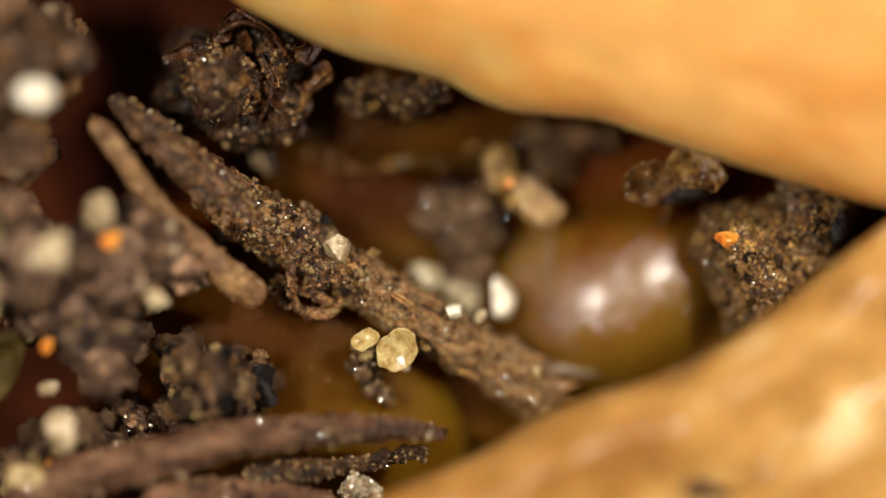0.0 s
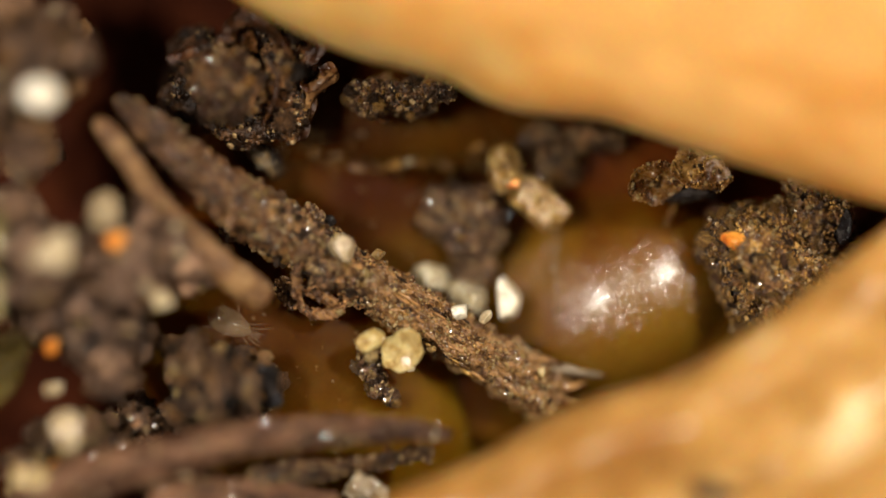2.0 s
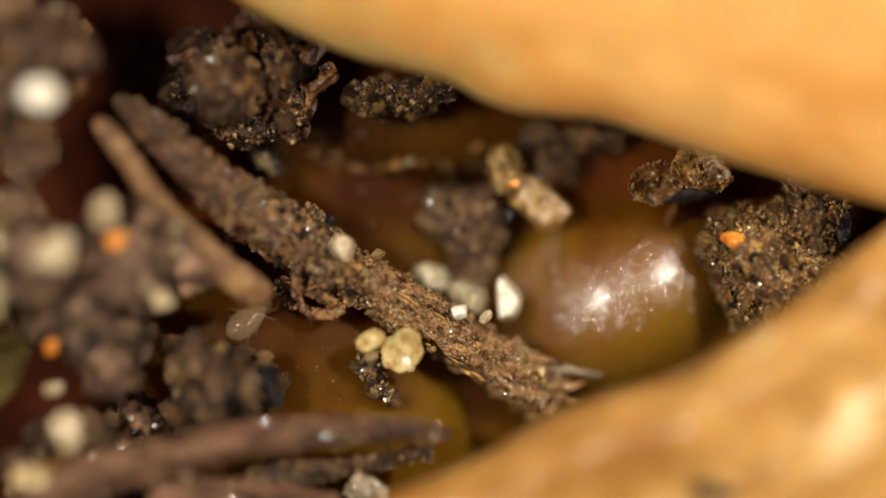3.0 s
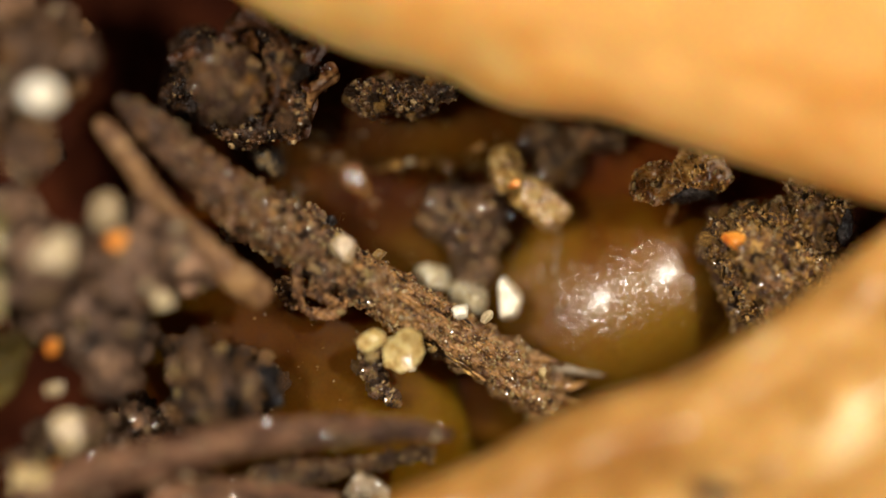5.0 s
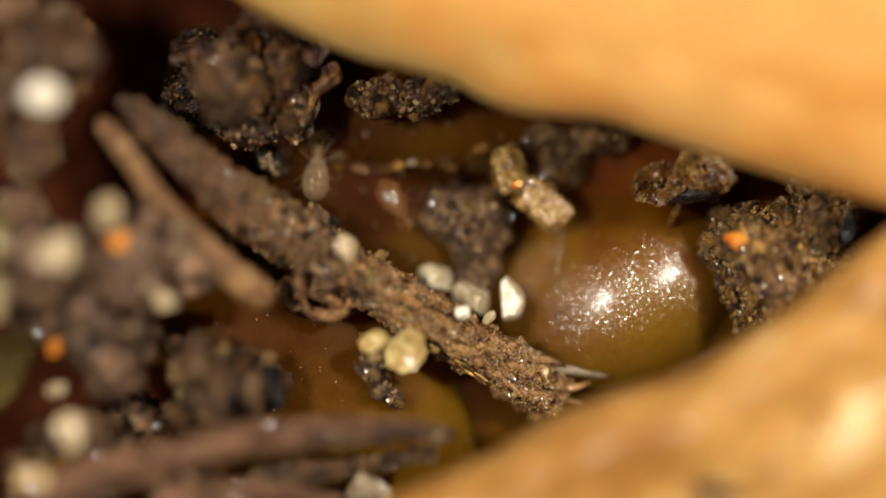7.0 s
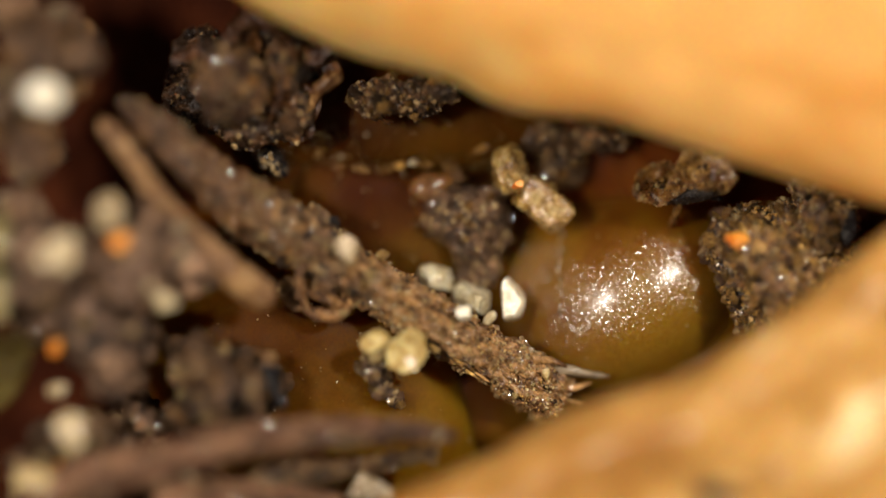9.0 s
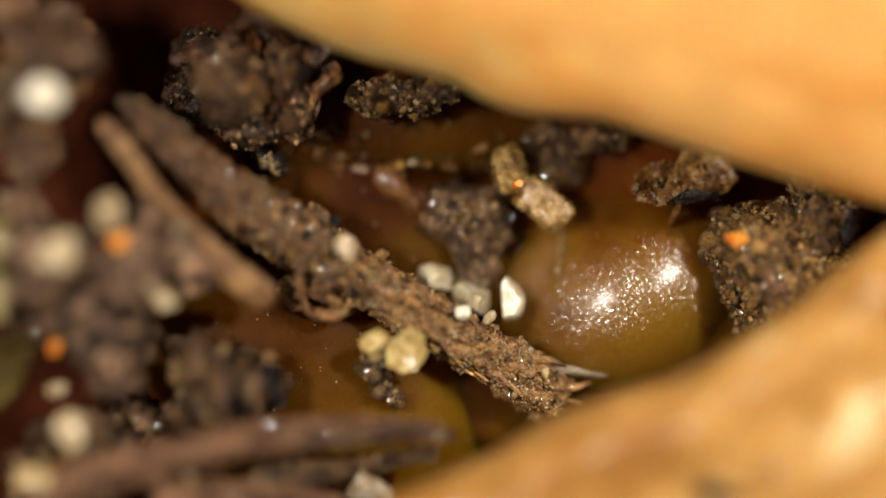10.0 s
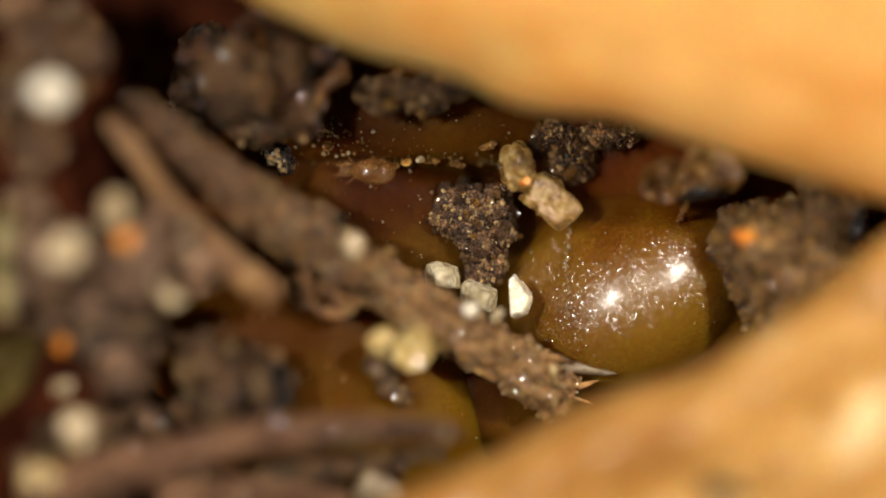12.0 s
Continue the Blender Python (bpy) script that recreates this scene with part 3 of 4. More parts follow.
    spikes([[(940, 690, -0.3, 12), (990, 690, -0.34, 8), (1040, 676, -0.4, 2)],
            [(900, 640, -0.18, 12), (960, 636, -0.24, 7), (1000, 650, -0.3, 2)],
            [(960, 705, -0.36, 10), (1010, 712, -0.42, 4), (1030, 720, -0.46, 2)]], BARK, t, "splinter", 16, 8, 40, 0.012)
    return t


def bark_strip():
    s = tube([(172, 210, 0.56, 9), (209, 258, 0.62, 14), (253, 322, 0.60, 18), (319, 397, 0.55, 23), (377, 453, 0.49, 24), (430, 501, 0.44, 27), (478, 531, 0.40, 17)],
             110, 36, 6, 0.07, 4.0, 0.3, 0.4, 0.03, 8.0)
    t = thing("bark_strip", "pinkish-brown strip of dead root bark", "bark", at(320, 400, 0.3))
    u = part("bark", s, FIBRE, t)
    granules(u, s, 40, (3, 7), [FIBRE, FIBRE, HONEY], 33, sink=0.5)
    grit(u, s, 400, (1.5, 4), FIBRE, 34)


def forked_root():
    t = thing("forked_root", "brown split rootlet dusted with soil", "root", at(400, 790, 0.1))
    a = tube([(20, 895, 0.66, 40), (150, 850, 0.66, 40), (280, 815, 0.64, 38), (420, 782, 0.60, 34), (540, 768, 0.55, 28), (660, 762, 0.50, 24), (745, 764, 0.46, 18), (800, 772, 0.42, 8)],
             160, 36, 9, 0.045, 4.0, 0.25, 0.8, 0.03, 8.0)
    ua = part("root", a, DIM_BARK, t)
    b = tube([(440, 850, 0.36, 24), (520, 838, 0.34, 24), (600, 826, 0.30, 16), (680, 812, 0.26, 13), (770, 795, 0.22, 7)], 90, 24, 19, 0.05, 4.0, 0.25, 0.9, 0.04, 8.0)
    ub = part("root_branch", b, HUMUS, t, "dark thin branch")
    c = tube([(260, 892, 0.5, 38), (400, 886, 0.5, 36), (520, 890, 0.42, 30), (600, 896, 0.35, 20)], 60, 22, 29, 0.05, 4.0, 0.25, 0.9, 0.03, 8.0)
    uc = part("root_branch", c, DIM_BARK, t)
    for k, (u, sh, n) in enumerate(((ua, a, 60), (ub, b, 30), (uc, c, 40))):
        granules(u, sh, n, (3, 8), [SOIL, DIM_BARK, HONEY, HUMUS, QUARTZ, GLINT] if k == 0 else [HUMUS, PITCH, DIM_BARK], 50 + k, sink=0.5)
        grit(u, sh, 160, (2.0, 5.5), WETDUST, 70 + k, "sparkling mineral dust", 0.1)
        grit(u, sh, 900, (1.5, 4.0), (DIM_BARK, HUMUS, DIM_BARK)[k], 60 + k)


main_twig()
bark_strip()
forked_root()


# ---- soil crumbs ----
def crumb(name, label, lumps, mat, seed, count, sizes, mats, dust=700, dust_mat=None, cells=0.05, amount=0.10, level=5, big=40, flat=0.8, glints=14, plates=0):
    """A crumb of soil: lumps are rows of (plan x, plan y, z, rx, ry in plan units, rz in millimetres)."""
    low = min(l[2] - l[5] for l in lumps)
    t = thing(name, label, "soil", at(lumps[0][0], lumps[0][1], low))
    for i, (x, y, z, rx, ry, rz) in enumerate(lumps):
        s = blob(at(x, y, z), (rx / UNIT, ry / UNIT, rz), seed + i, level + (1 if rx > 50 and z - rz < 0.5 and dust > 800 else 0) if rx > 34 else 4, 2.4, amount * min(1, rx / 80), cells, 7.0)
        u = part("lump", s, mat, t)
        share = rx * ry / sum(l[3] * l[4] for l in lumps)
        granules(u, s, max(3, int(count * share)), sizes, mats, seed * 10 + i, facing=-0.1, flat=flat)
        granules(u, s, max(2, int(big * share)), (sizes[1], sizes[1] * 1.7), [mat, mats[-1], mats[2], mats[0]], seed * 30 + i, "nodule", facing=0.0, sink=0.4, shapes=(6, 11))
        granules(u, s, max(2, int(glints * share)), (min(3.0, rx / 14), min(8.5, rx / 7)), [GLINT], seed * 50 + i, "mineral_facet", facing=0.25, sink=0.3, shapes=(0, 5))
        if plates:
            granules(u, s, int(plates * share), (8, 15), [LITTER, HONEY, LITTER, FLAKE], seed * 60 + i, "plant_fragment", facing=0.0, sink=0.2, shapes=(0, 5), flat=0.25)
        grit(u, s, max(12, int(0.26 * dust * share)), (2.0, 6.0), WETDUST, seed * 40 + i, "sparkling mineral dust", 0.1)
        grit(u, s, max(60, int(1.8 * dust * share)), (1.3, 4.5), dust_mat or mat, seed * 20 + i)
    return t


crumb("soil_crumb", "grey-brown crumbly soil clod studded with pale grains",
      [(215, 475, 0.40, 105, 88, 0.45), (120, 535, 0.30, 95, 70, 0.45), (60, 470, 0.50, 75, 85, 0.55), (295, 440, 0.40, 50, 60, 0.35),
       (180, 590, 0.38, 78, 60, 0.4), (30, 370, 0.50, 40, 40, 0.5), (195, 655, 0.38, 42, 50, 0.4), (66, 570, 0.25, 40, 34, 0.4), (270, 520, 0.30, 40, 30, 0.3),
       (335, 470, 0.32, 50, 44, 0.36), (140, 460, 0.50, 75, 60, 0.45), (255, 400, 0.40, 50, 45, 0.35)],
      GREY_SOIL, 3, 260, (5, 15), [GREY_SOIL, GREY_SOIL, HUMUS, HONEY, QUARTZ, GREY_SOIL, FIBRE, SOIL], big=90, cells=0.09, glints=130)
crumb("soil_crumb", "dark knobbly soil crumb with a black tip",
      [(376, 690, 0.12, 60, 72, 0.44), (435, 690, 0.07, 46, 62, 0.40), (318, 650, 0.12, 26, 46, 0.38), (325, 728, 0.02, 38, 30, 0.36),
       (340, 640, 0.38, 24, 46, 0.24), (390, 672, 0.44, 27, 44, 0.22), (440, 690, 0.32, 22, 40, 0.2), (372, 722, 0.38, 30, 30, 0.2)],
      SOIL, 7, 240, (5, 14), [SOIL, PITCH, BARK, FIBRE, HONEY, JET], 1400, big=46, cells=0.09, glints=60)
crumb("soil_crumb", "blackish humus clod with brown flakes",
      [(395, 140, 0.08, 64, 72, 0.40), (500, 110, -0.05, 40, 56, 0.26), (508, 200, -0.12, 34, 44, 0.2), (395, 195, 0.08, 44, 24, 0.3)],
      HUMUS, 13, 150, (4, 12), [PITCH, DIM_BARK, FLAKE, HUMUS, LITTER, SCALE], 1300, big=14, flat=0.5, glints=6)
crumb("soil_crumb", "wet black peat packed round the humus clod",
      [(430, 222, -0.16, 72, 34, 0.2), (330, 160, -0.36, 48, 60, 0.3), (450, 66, -0.16, 54, 36, 0.24), (345, 90, -0.36, 46, 40, 0.26)],
      PITCH, 15, 90, (4, 11), [PITCH, PITCH, SCALE, PITCH], 500, big=8, flat=0.5, glints=3)
crumb("soil_crumb", "small black humus crumb under the rind",
      [(680, 172, -0.22, 52, 36, 0.18), (735, 172, -0.22, 44, 36, 0.18), (645, 165, -0.2, 30, 26, 0.16), (780, 160, -0.12, 30, 18, 0.15)],
      HUMUS, 23, 130, (3.5, 10), [HUMUS, DIM_BARK, FLAKE, SOIL, LITTER], 1200, cells=0.05, amount=0.08, big=8, flat=0.5)
crumb("soil_crumb", "golden-brown crumb packed with plant fragments",
      [(1370, 465, -0.28, 115, 105, 0.42), (1300, 440, -0.35, 60, 70, 0.35), (1450, 400, -0.3, 55, 60, 0.38), (1345, 540, -0.35, 60, 50, 0.3), (1430, 335, -0.2, 40, 24, 0.2)],
      HUMUS, 31, 240, (6, 15), [LITTER, PITCH, LITTER, HONEY, FLAKE, LITTER, DIM_BARK], 3000, LITTER, cells=0.07, big=6, flat=0.28, glints=50, plates=230)
crumb("soil_crumb", "grey gritty soil crumb with sparkling grains",
      [(812, 385, -0.60, 56, 50, 0.22), (848, 376, -0.60, 40, 44, 0.2), (830, 425, -0.62, 46, 44, 0.2), (838, 462, -0.64, 34, 38, 0.18), (778, 352, -0.60, 20, 18, 0.14),
       (868, 412, -0.62, 26, 30, 0.16), (842, 490, -0.64, 24, 20, 0.14), (806, 350, -0.58, 18, 16, 0.12), (862, 345, -0.56, 20, 14, 0.12)],
      SOIL, 37, 190, (3, 9), [SOIL, HUMUS, SOIL, DIM_BARK, HONEY, FLAKE], 2000, cells=0.07, amount=0.12, big=8)
crumb("soil_crumb", "tall grey-brown soil heap topped by a white grain",
      [(65, 110, 0.5, 58, 85, 0.7), (45, 265, 0.4, 42, 55, 0.6), (100, 50, 0.3, 40, 40, 0.5), (10, 20, 0.5, 40, 40, 0.6), (140, 100, 0.7, 34, 34, 0.35), (10, 180, 0.4, 30, 60, 0.5)],
      GREY_SOIL, 41, 140, (6, 16), [GREY_SOIL, QUARTZ, SOIL, HONEY, GREY_SOIL, FIBRE], 400, big=60, cells=0.08, glints=50)
crumb("soil_crumb", "loose brown soil crumb among pale grains",
      [(50, 840, 0.35, 50, 40, 0.4), (200, 800, 0.20, 38, 34, 0.3), (150, 765, 0.35, 42, 36, 0.5), (250, 745, 0.00, 42, 34, 0.3), (100, 775, 0.20, 44, 38, 0.45)],
      SOIL, 47, 90, (6, 15), [SOIL, SOIL, HUMUS, HONEY], 500, big=24, cells=0.08, glints=60)
crumb("soil_crumb", "black humus crumb beside honey-coloured grains",
      [(985, 285, -0.72, 45, 40, 0.2), (1010, 300, -0.72, 24, 24, 0.18), (1060, 240, -0.6, 50, 26, 0.18), (960, 250, -0.65, 40, 26, 0.16)],
      HUMUS, 53, 90, (3, 8), [HUMUS, HUMUS, FLAKE, LITTER], 1000, big=8, level=4, cells=0.04, amount=0.05)

crumb("soil_crumb", "small bent brown crumb hanging from the twig",
      [(658, 614, 0.0, 26, 22, 0.12), (652, 646, -0.04, 21, 27, 0.12), (667, 680, -0.08, 18, 26, 0.11), (688, 702, -0.12, 12, 16, 0.09)],
      SOIL, 59, 50, (3, 8), [LITTER, HUMUS, SOIL, HONEY], 500, cells=0.04, amount=0.05, big=4, glints=0)
crumb("soil_crumb", "glossy black crumb speckled with white sparkles",
      [(470, 276, -0.45, 20, 18, 0.14), (486, 296, -0.45, 15, 16, 0.12)],
      JET, 71, 46, (2, 5), [QUARTZ, JET, WHITE, JET], 300, cells=0.03, amount=0.04, big=2)

crumb("soil_crumb", "wet pale crumb glittering beside the creased rind",
      [(645, 862, 0.25, 26, 18, 0.12), (668, 872, 0.25, 18, 14, 0.10), (628, 872, 0.22, 14, 12, 0.08)],
      QUARTZ, 83, 60, (2, 6), [WHITE, GLINT, QUARTZ, GLINT], 400, cells=0.04, amount=0.05, big=3, glints=40)

# ---- grains that lie loose ----
GRAINS = [
    ("pale_grain", "pale quartz grain stuck on the twig", 607, 437, 0.20, 26, 33, QUARTZ, 1, -15),
    ("pale_grain", "bright pale grain stuck on the twig", 814, 554, 0.06, 22, 18, WHITE, 2, 20),
    ("pale_grain", "small pale grain on the twig", 862, 561, -0.06, 14, 11, QUARTZ, 4, 40),
    ("honey_grain", "tiny yellow grain at the twig's end", 958, 659, -0.14, 9, 11, HONEY, 5, 0),
    ("honey_grain", "small honey grain on the twig", 670, 449, 0.0, 13, 12, HONEY, 6, 0),
    ("honey_grain", "small honey grain under the twig", 763, 619, 0.04, 10, 7, HONEY, 7, 0),
    ("pale_grain", "clouded white grain beside the twig", 769, 500, -0.46, 44, 27, CLEAR, 8, -28),
    ("pale_grain", "clear white grain beside the twig", 832, 526, -0.42, 40, 30, CLEAR, 9, -30),
    ("pale_grain", "brilliant white grain beside the dome", 894, 521, -0.40, 29, 40, WHITE, 10, 0),
    ("honey_grain", "rounded translucent honey grain", 895, 302, -0.44, 32, 44, GLASSY, 11, 12),
    ("honey_grain", "angular translucent honey grain", 956, 361, -0.42, 48, 34, GLASSY, 12, -40),
    ("orange_grain", "small orange mineral grain", 909, 326, -0.27, 13, 8, ORANGE, 13, 10),
    ("orange_grain", "bright orange mineral grain on a soil crumb", 1297, 424, 0.13, 22, 19, ORANGE, 14, 10),
    ("orange_grain", "orange mineral grain on the clod", 206, 429, 0.8, 20, 21, ORANGE, 15, 0),
    ("pale_grain", "large white grain on the clod", 104, 446, 1.0, 46, 36, QUARTZ, 16, 30),
    ("pale_grain", "rounded pale grain on the clod", 182, 374, 0.85, 34, 30, QUARTZ, 17, 0),
    ("pale_grain", "gleaming white grain on the soil heap", 68, 172, 1.12, 36, 38, WHITE, 18, 0),
    ("pale_grain", "small pale grain on the clod", 288, 532, 0.72, 22, 20, QUARTZ, 19, 0),
    ("pale_grain", "greyish white grain among soil crumbs", 120, 765, 0.75, 32, 36, QUARTZ, 20, 10),
    ("pale_grain", "pinkish pale grain at the heap's foot", 52, 852, 0.7, 34, 36, HONEY, 21, 0),
    ("pale_grain", "small pale grain on the rootlet", 326, 832, 0.66, 14, 14, QUARTZ, 22, 0),
    ("pale_grain", "small white splinter in a dark hollow", 95, 690, 0.55, 24, 13, QUARTZ, 23, 15),
    ("orange_grain", "small orange grain in the soil", 92, 612, 0.62, 16, 18, ORANGE, 24, 0),
    ("orange_grain", "small orange grain beside pale grains", 92, 826, 0.55, 12, 12, ORANGE, 25, 0),
    ("honey_grain", "yellow grain on the rootlet", 625, 747, 0.32, 13, 10, HONEY, 27, 0),
    ("black_grain", "glossy black tip of the crumb", 474, 690, 0.28, 24, 40, JET, 29, 10),
    ("black_grain", "blue-black glossy grain on the crumb", 1488, 398, 0.0, 18, 34, JET, 30, 0),
    ("black_grain", "clear dark grain on the twig", 582, 388, 0.02, 15, 13, JET, 34, 0),
    ("pale_grain", "tiny white grain on the amber fold", 722, 287, -0.5, 9, 8, QUARTZ, 35, 0),
    ("pale_grain", "tiny clear grain by the twig", 728, 655, -0.02, 9, 7, QUARTZ, 36, 0),
]
for name, label, x, y, z, rx, ry, mat, seed, turn in GRAINS:
    if mat is GLASSY:
        o = at(x, y, z)
        thing(name, label, "grain", o, *blob(o, (rx / UNIT, ry / UNIT, 0.8 * ry / UNIT), seed, 5, 7.0, 0.035, 0.02, 9.0, turn, 0.1 if seed == 11 else 0.5), mat, "loose grains")
        continue
    bite = {8: 0.60, 9: 0.62, 10: 0.60}.get(seed, 0.55)
    lone_grain(name, label, x, y, z, rx, ry, mat, seed, turn, bite, None, "loose grains",
               3, 0.03 if mat is WHITE else 0.022, seed in (2, 10))


# ---- flakes ----
def plate(x, y, z, rx, ry, thick, turn, lean, seed, crumple=0.06, n=26):
    """A thin crumpled scale: half-widths in plan units, thickness in millimetres, lean in degrees."""
    ring = 30
    top = []
    for i in range(n):
        for j in range(ring):
            w, r = 2 * math.pi * j / ring, (i + 0.3) / n
            edge = 1 + 0.22 * noise.noise(Vector((math.cos(w) * 1.4, math.sin(w) * 1.4, seed))) + 0.1 * noise.noise(Vector((math.cos(w) * 5, math.sin(w) * 5, seed)))
            p = Vector((math.cos(w) * r * edge * rx / UNIT, math.sin(w) * r * edge * ry / UNIT, 0))
            p.z = crumple * (noise.noise(p * 5 + Vector((seed, 0, 0))) + 0.6 * noise.noise(p * 12 + Vector((0, seed, 0)))) + 0.05 * r * r
            top.append(p)
    low = [p - Vector((0, 0, thick)) for p in top]
    m = Matrix.Rotation(radians(turn), 3, "Z") @ Matrix.Rotation(radians(lean), 3, "X")
    o = at(x, y, z)
    k = len(top)
    faces = []
    for i in range(n - 1):
        for j in range(ring):
            q = (i * ring + j, (i + 1) * ring + j, (i + 1) * ring + (j + 1) % ring, i * ring + (j + 1) % ring)
            faces += [q, tuple(k + a for a in reversed(q))]
    e = (n - 1) * ring
    faces += [(e + j, k + e + j, k + e + (j + 1) % ring, e + (j + 1) % ring) for j in range(ring)]
    faces += [tuple(range(ring)), tuple(k + a for a in reversed(range(ring)))]
    return np.array([(m @ p + o)[:] for p in top + low]), faces


def brown_flake():
    t = thing("leaf_flake", "curled translucent brown leaf flake with a dark underside", "flake", at(1200, 330, -0.5))
    a, b = plate(1158, 322, -0.08, 52, 40, 0.03, 10, 12, 61, 0.09), plate(1238, 303, -0.02, 58, 38, 0.03, -22, -14, 62, 0.09)
    for k, sh in enumerate((a, b)):
        u = part("blade", sh, FLAKE, t)
        granules(u, sh, 16, (2.5, 6), [HONEY, FLAKE, HUMUS], 200 + k, sink=0.3)
        grit(u, sh, 160, (1.2, 3), LITTER, 210 + k)
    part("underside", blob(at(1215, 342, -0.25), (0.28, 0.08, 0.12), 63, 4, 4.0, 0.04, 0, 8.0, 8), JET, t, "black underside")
    part("stalk", tube([(1195, 355, -0.25, 9), (1188, 380, -0.35, 7), (1175, 402, -0.5, 5)], 16, 8, 64, 0.01), FLAKE, t)
    part("stalk", tube([(1210, 350, -0.2, 8), (1240, 345, -0.25, 8), (1275, 352, -0.35, 5)], 16, 8, 65, 0.01), JET, t)


for name, label, x, y, z, rx, ry, turn, lean, seed in (
        ("honey_grain", "flat honey-coloured veined grain leaning on the twig", 712, 620, 0.14, 35, 41, -30, 14, 93),
        ("honey_grain", "small flat honey grain on top of the bent crumb", 655, 604, 0.18, 28, 17, 25, -18, 97)):
    thing(name, label, "grain", at(x, y, z), *plate(x, y, z, rx, ry, 0.07, turn, lean, seed, 0.006), CITRINE, "loose grains")


def fold_specks():
    rnd = random.Random(88)
    for k in range(90):
        x, y = (rnd.gauss(585, 40), rnd.gauss(252, 24)) if k < 46 else (rnd.uniform(590, 870), rnd.gauss(288, 7))
        r = rnd.uniform(1.5, 5.0) / UNIT
        p = at(x, y, seat(x, y))
        ob = tagged(new("mineral_speck", grain_mesh(rnd.randrange(6), rnd.choice((HONEY, LITTER, WETDUST, QUARTZ)), "mineral_speck")),
                    "tiny golden mineral speck on the amber fold", "speck", "specks on the fold")
        ob.location, ob.rotation_euler, ob.scale = p * MM, any_turn(rnd), (r * rnd.uniform(0.8, 2.0), r, r * 0.6)


fold_specks()


def litter_flakes():
    rows = [(462, 165, 0.12, 26, 44, 20, 30), (500, 175, 0.05, 22, 30, -30, -25), (430, 60, 0.15, 16, 44, 35, 30), (545, 95, 0.1, 34, 22, 40, 25), (565, 140, 0.0, 40, 22, 35, -20),
            (545, 185, -0.1, 16, 36, -15, 35), (520, 225, -0.12, 28, 22, 40, 20), (410, 45, 0.2, 40, 14, 50, 20), (330, 90, 0.15, 40, 12, 30, 20)]
    for k, (x, y, z, rx, ry, turn, lean) in enumerate(rows):
        t = thing("litter_flake", "thin reddish-brown scale of leaf litter on humus", "flake", at(x, y, z), *plate(x, y, z, rx, ry, 0.02, turn, lean, 300 + k, 0.09, 16), SCALE, "litter flakes")
    for k, (x, y, rx, ry, turn) in enumerate([(590, 292, 24, 8, 5), (630, 296, 30, 9, -6), (672, 298, 26, 9, 8), (700, 290, 20, 8, 20), (745, 288, 26, 7, 0), (790, 294, 26, 9, -10),
                                               (560, 262, 16, 12, 30), (548, 240, 14, 10, 0), (800, 320, 18, 9, 0), (845, 262, 30, 8, 15), (1085, 243, 26, 9, -20), (1560, 375, 18, 12, -30)]):
        z = seat(x, y)
        thing("litter_flake", "small golden scale stuck to the amber fold", "flake", at(x, y, z), *plate(x, y, z + 0.03, 0.6 * rx, 0.8 * ry, 0.02, turn, 10, 330 + k, 0.09, 10), (FLAKE, LITTER)[k % 2], "litter flakes")


def rootlets():
    rows = [[(425, 15, 0.2, 4), (470, 45, 0.25, 5), (510, 90, 0.2, 5), (530, 130, 0.1, 4)],
            [(395, 60, 0.3, 4), (440, 40, 0.32, 4), (480, 60, 0.28, 3), (500, 110, 0.15, 3)],
            [(600, 130, 0.0, 12), (565, 148, 0.02, 13), (545, 175, -0.04, 9), (530, 215, -0.12, 11), (505, 250, -0.2, 6)],
            [(470, 95, 0.2, 3), (490, 140, 0.22, 4), (480, 190, 0.15, 4), (455, 235, 0.0, 3)],
            [(630, 140, -0.1, 4), (665, 205, -0.12, 3), (690, 215, -0.18, 2)]]
    for k, r in enumerate(rows):
        s = tube(r, 40, 10, 400 + k, 0.02, 6.0, 0.5)
        t = thing("rootlet", "thin reddish-brown rootlet on the humus", "rootlet", at(*r[1][:3]), group="rootlets")
        part("strand", s, FIBRE if k == 2 else SCALE, t)
        granules(t, s, 8, (2, 4), [SOIL, HUMUS], 410 + k, sink=0.3)


litter_flakes()
rootlets()
brown_flake()
thing("leaf_scrap", "olive-yellow scrap of a dead leaf among the soil", "leaf", at(0, 660, 0.3), *plate(-2, 655, 0.5, 42, 85, 0.04, -28, 20, 91, 0.08), LEAF)
thing("leaf_scrap", "narrow pale olive scrap of a dead leaf", "leaf", at(-4, 470, 0.5), *plate(-10, 470, 0.85, 26, 100, 0.04, 0, 10, 92, 0.08), DRY_LEAF)


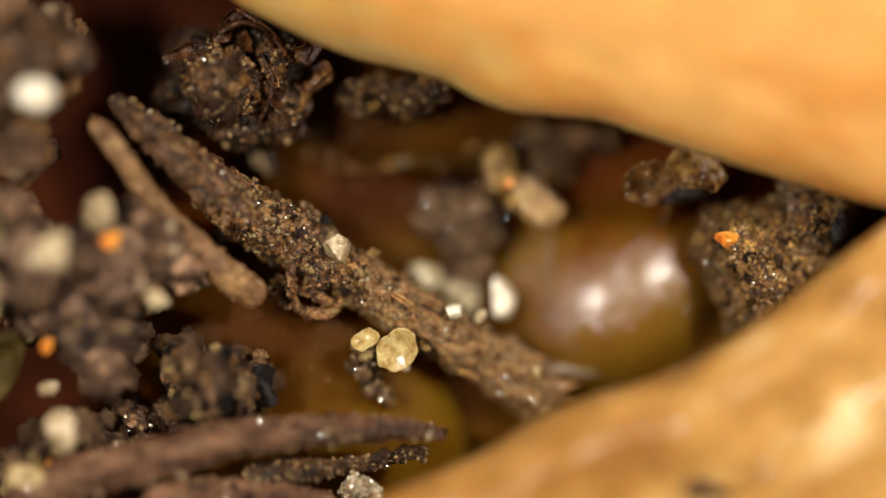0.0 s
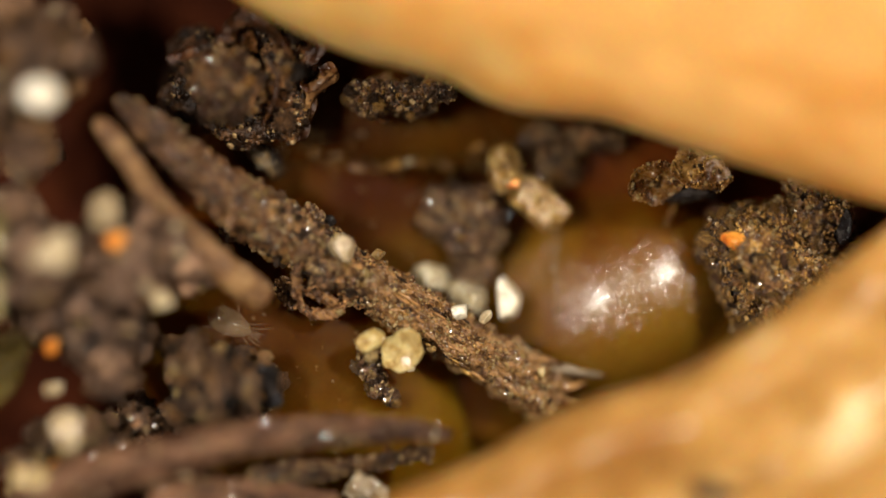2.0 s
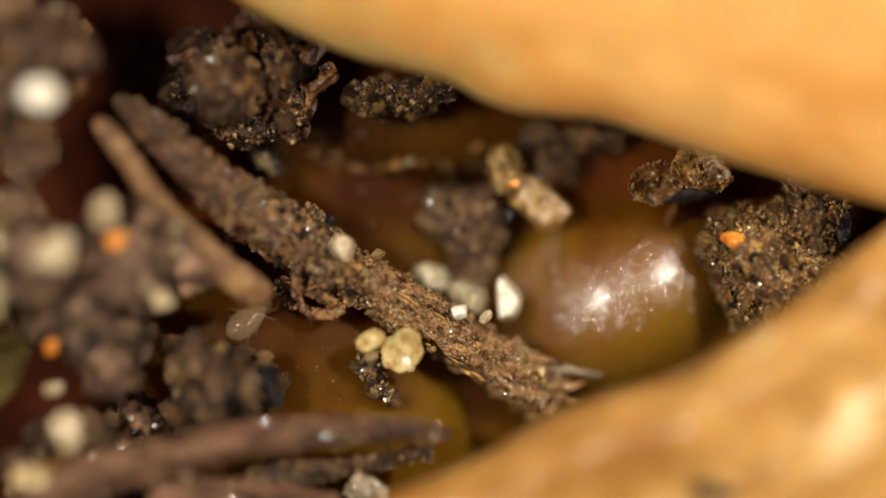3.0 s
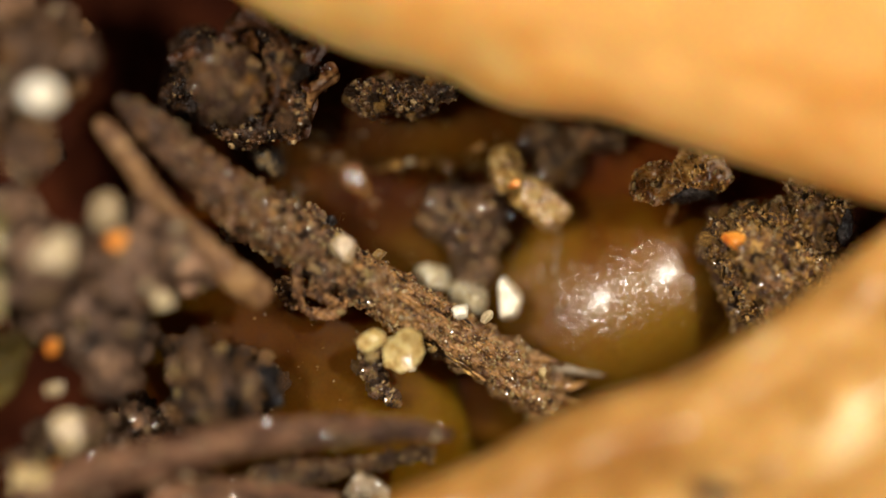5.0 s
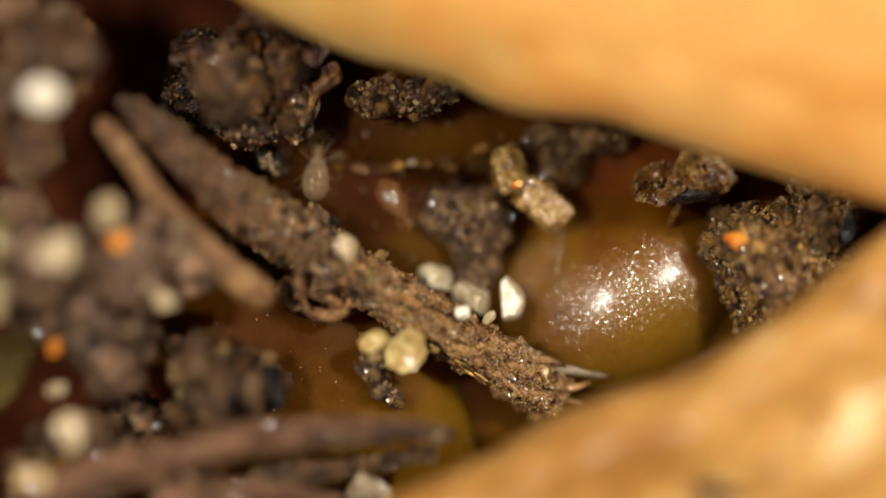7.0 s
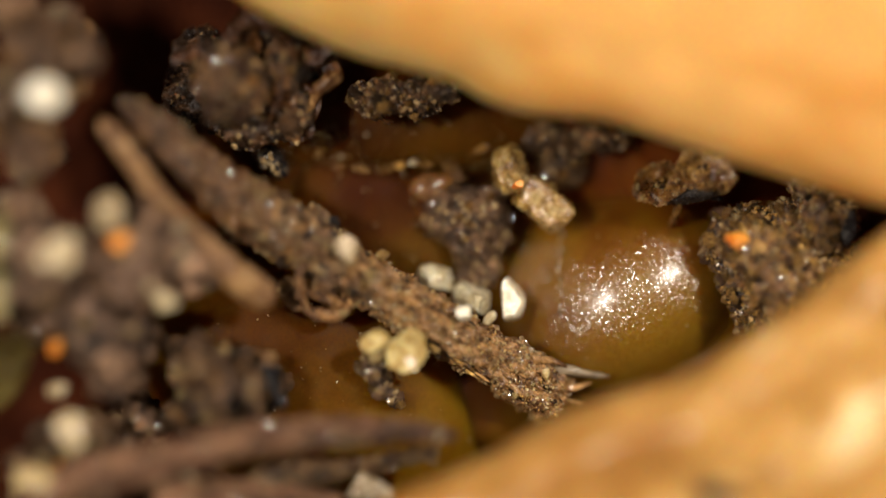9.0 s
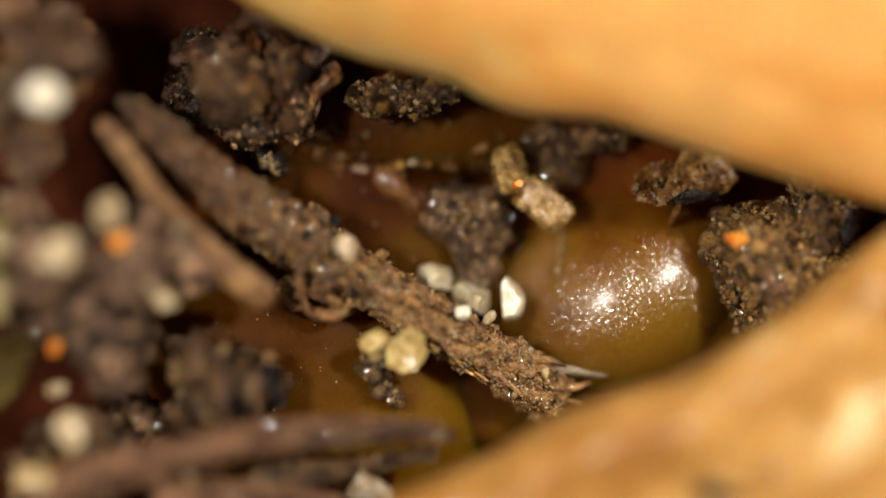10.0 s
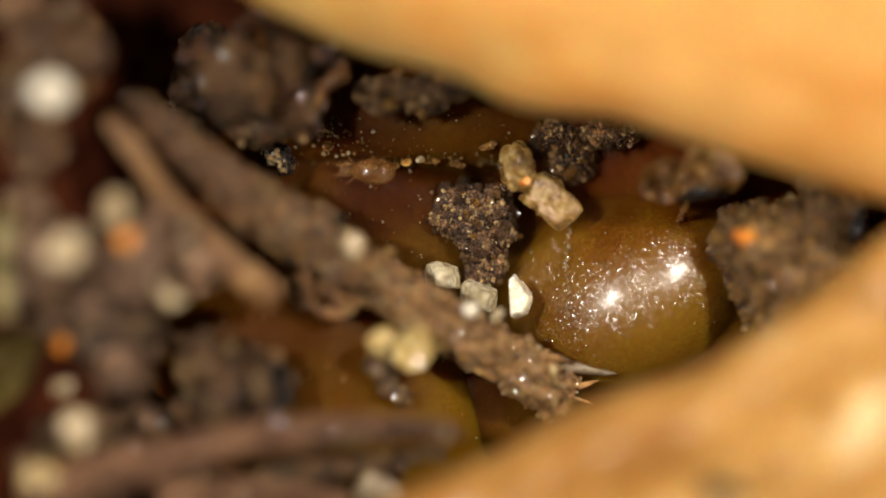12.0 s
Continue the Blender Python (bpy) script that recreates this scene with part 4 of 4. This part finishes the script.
# ---- mites ----
def mite(name, label, skin, leg_skin, seed, stride=1.0):
    """A mite at the world's origin, head towards +x, its feet at z 0; about 0.4 mm long."""
    t = thing(name, label, "mite", (0, 0, 0))
    v, f = sphere(5)
    p = v.copy()
    x = p[:, 0]
    wide = 0.108 * (1 - 0.22 * x - 0.08 * x * x)
    p = np.stack([x * 0.19 - 0.02, p[:, 1] * wide, p[:, 2] * wide * 0.92 + 0.12], 1)
    body = part("body", (p, f), skin, t)
    head, hf = sphere(3)
    mouth = part("snout", (head * np.array([0.055, 0.042, 0.036]) + np.array([0.195, 0, 0.10]), hf), leg_skin, t)
    for s in (-1, 1):
        part("palp", limb([(0.22, 0.02 * s, 0.10), (0.26, 0.035 * s, 0.10), (0.285, 0.025 * s, 0.07)], 0.009), leg_skin, mouth)
    legs = []
    hips = [(0.16, 0.04, 0.16, 18), (0.12, 0.055, 0.13, 40), (0.02, 0.07, 0.13, 125), (-0.05, 0.07, 0.15, 148)]
    for hx, hy, reach, angle in hips:
        reach *= stride
        for s in (1, -1):
            hip = Vector((hx, hy * s, 0.085))
            d = Vector((math.cos(radians(angle)), math.sin(radians(angle)) * s, 0))
            knee, shin, foot = d * reach * 0.45 + Vector((0, 0, 0.045)), d * reach * 0.8 + Vector((0, 0, -0.01)), d * reach * 1.05 + Vector((0, 0, -0.085))
            sh = limb([(0, 0, 0), d * reach * 0.2 + Vector((0, 0, 0.03)), knee, shin, foot], 0.0115)
            ob = new("leg", mesh_data("leg", sh[0], sh[1], leg_skin))
            ob.parent = t
            ob.location = hip * MM
            legs.append((ob, hip, s))
    rnd = random.Random(seed)
    for i in range(5):
        a, s = rnd.uniform(-0.17, 0.08), rnd.choice((-1, 1))
        w = 0.09
        part("bristle", limb([(a, w * s, 0.15), (a - 0.03, (w + 0.03) * s, 0.18), (a - 0.07, (w + 0.06) * s, 0.18)], 0.0016), leg_skin, body)
    return t, legs


def limb(points, r, n=14, ring=8):
    path = spline([tuple(Vector(p)) for p in points], n)
    verts = []
    for i, p in enumerate(path):
        d = Vector(path[min(i + 1, n - 1)] - path[max(i - 1, 0)]).normalized()
        side = d.cross(Vector((0.1, 0.2, 1))).normalized()
        up = side.cross(d)
        rr = r * (1.05 - 0.65 * i / (n - 1)) * (1 + 0.12 * math.sin(i * 1.7))
        verts += [Vector(p) + (side * math.cos(2 * math.pi * j / ring) + up * math.sin(2 * math.pi * j / ring)) * rr for j in range(ring)]
    faces = [(i * ring + j, (i + 1) * ring + j, (i + 1) * ring + (j + 1) % ring, i * ring + (j + 1) % ring) for i in range(n - 1) for j in range(ring)]
    faces += [tuple(range(ring)), tuple(reversed([(n - 1) * ring + j for j in range(ring)]))]
    return np.array([v[:] for v in verts]), faces


pale_mite, pale_legs = mite("pale_mite", "pale translucent mite crawling over the tissue", PALE, PALE_LEG, 1)
amber_mite, amber_legs = mite("amber_mite", "shiny amber-coloured round-backed mite", TAN, TAN_LEG, 2, 0.8)

# seconds, plan x, plan y as the lens sees them, height of the feet, heading in degrees
PALE_WAY = [(0.0, 295, 492, -0.2, -24), (0.4, 322, 508, -0.2, -24), (0.8, 377, 541, -0.15, -24), (1.0, 384, 546, -0.14, -48), (1.2, 389, 561, -0.14, -60),
            (1.4, 397, 563, -0.14, -60), (1.6, 402, 563, -0.14, -55), (1.8, 404, 568, -0.14, -50), (2.0, 411, 573, -0.14, -27), (2.2, 417, 570, -0.14, -14),
            (2.4, 438, 575, -0.14, 3), (2.6, 450, 575, -0.14, 5), (2.7, 447, 570, -0.14, 22), (2.8, 441, 562, -0.14, 27), (2.9, 443, 572, -0.15, 33),
            (3.0, 440, 567, -0.16, 38), (3.2, 445, 562, -0.2, 65), (3.7, 466, 515, -0.4, 62), (4.3, 490, 440, -0.55, 66), (4.8, 508, 395, -0.55, 68),
            (5.3, 522, 352, -0.5, 68), (5.6, 533, 328, -0.42, 70), (5.8, 535, 320, -0.4, 68), (6.0, 541, 314, -0.4, 68), (6.2, 550, 305, -0.4, 70),
            (6.4, 549, 305, -0.4, 80), (6.6, 550, 308, -0.4, 80), (6.8, 561, 308, -0.4, 75), (7.0, 560, 311, -0.4, 85), (7.2, 553, 308, -0.4, 72),
            (7.7, 560, 270, -0.42, 75), (8.3, 572, 200, -0.45, 80), (8.7, 578, 120, -0.42, 84), (12.0, 585, 60, -0.5, 86)]
AMBER_WAY = [(0.0, 440, 165, -0.6, -40), (3.2, 470, 190, -0.58, -40), (4.0, 550, 255, -0.5, -42), (4.8, 619, 320, -0.48, -50), (5.0, 633, 324, -0.48, -50),
             (5.2, 646, 339, -0.48, -52), (5.4, 649, 344, -0.48, -35), (5.6, 665, 349, -0.48, -50), (5.8, 673, 355, -0.48, -50), (6.0, 664, 341, -0.48, -38),
             (6.2, 665, 345, -0.48, -50), (6.4, 664, 351, -0.48, -52), (6.6, 676, 357, -0.48, -60), (6.8, 679, 365, -0.48, -60), (7.0, 698, 357, -0.48, -55),
             (7.2, 683, 348, -0.48, -70), (7.8, 692, 336, -0.5, -25), (8.3, 725, 326, -0.52, 12), (8.8, 763, 324, -0.55, 20), (9.0, 767, 327, -0.55, 20),
             (9.2, 767, 329, -0.55, 18), (9.4, 758, 332, -0.55, 12), (9.6, 728, 343, -0.55, 8), (9.8, 707, 337, -0.55, -10), (10.0, 698, 329, -0.55, -40),
             (10.2, 683, 326, -0.55, -85), (10.4, 671, 334, -0.55, -82), (10.6, 661, 328, -0.55, -100), (10.8, 652, 317, -0.55, -125), (11.0, 666, 317, -0.55, -135),
             (11.2, 676, 311, -0.57, -125), (11.4, 679, 311, -0.57, -150), (11.7, 675, 304, -0.58, -172), (12.0, 655, 304, -0.58, -182)]


def crawl(body, legs, way, pace, phase):
    rows = []
    for t, x, y, z, heading in way:
        dx, dy = slide(t)
        p = at(x - dx, y - dy, z) * MM
        rows.append((t, pose(p.x, p.y, p.z, 0, 0, heading)))
    walk(body, rows)
    for k, (ob, hip, side) in enumerate(legs):
        swing = []
        for i in range(0, 81):
            t = i * 0.15
            w = 2 * math.pi * pace * t + phase + k * 2.4
            swing.append((t, pose(hip.x * MM, hip.y * MM, hip.z * MM, 6 * math.cos(w) * side, 0, 15 * math.sin(w))))
        walk(ob, swing)


def motions():
    crawl(pale_mite, pale_legs, PALE_WAY, 1.5, 0.3)
    crawl(amber_mite, amber_legs, AMBER_WAY, 1.3, 1.1)


motions()
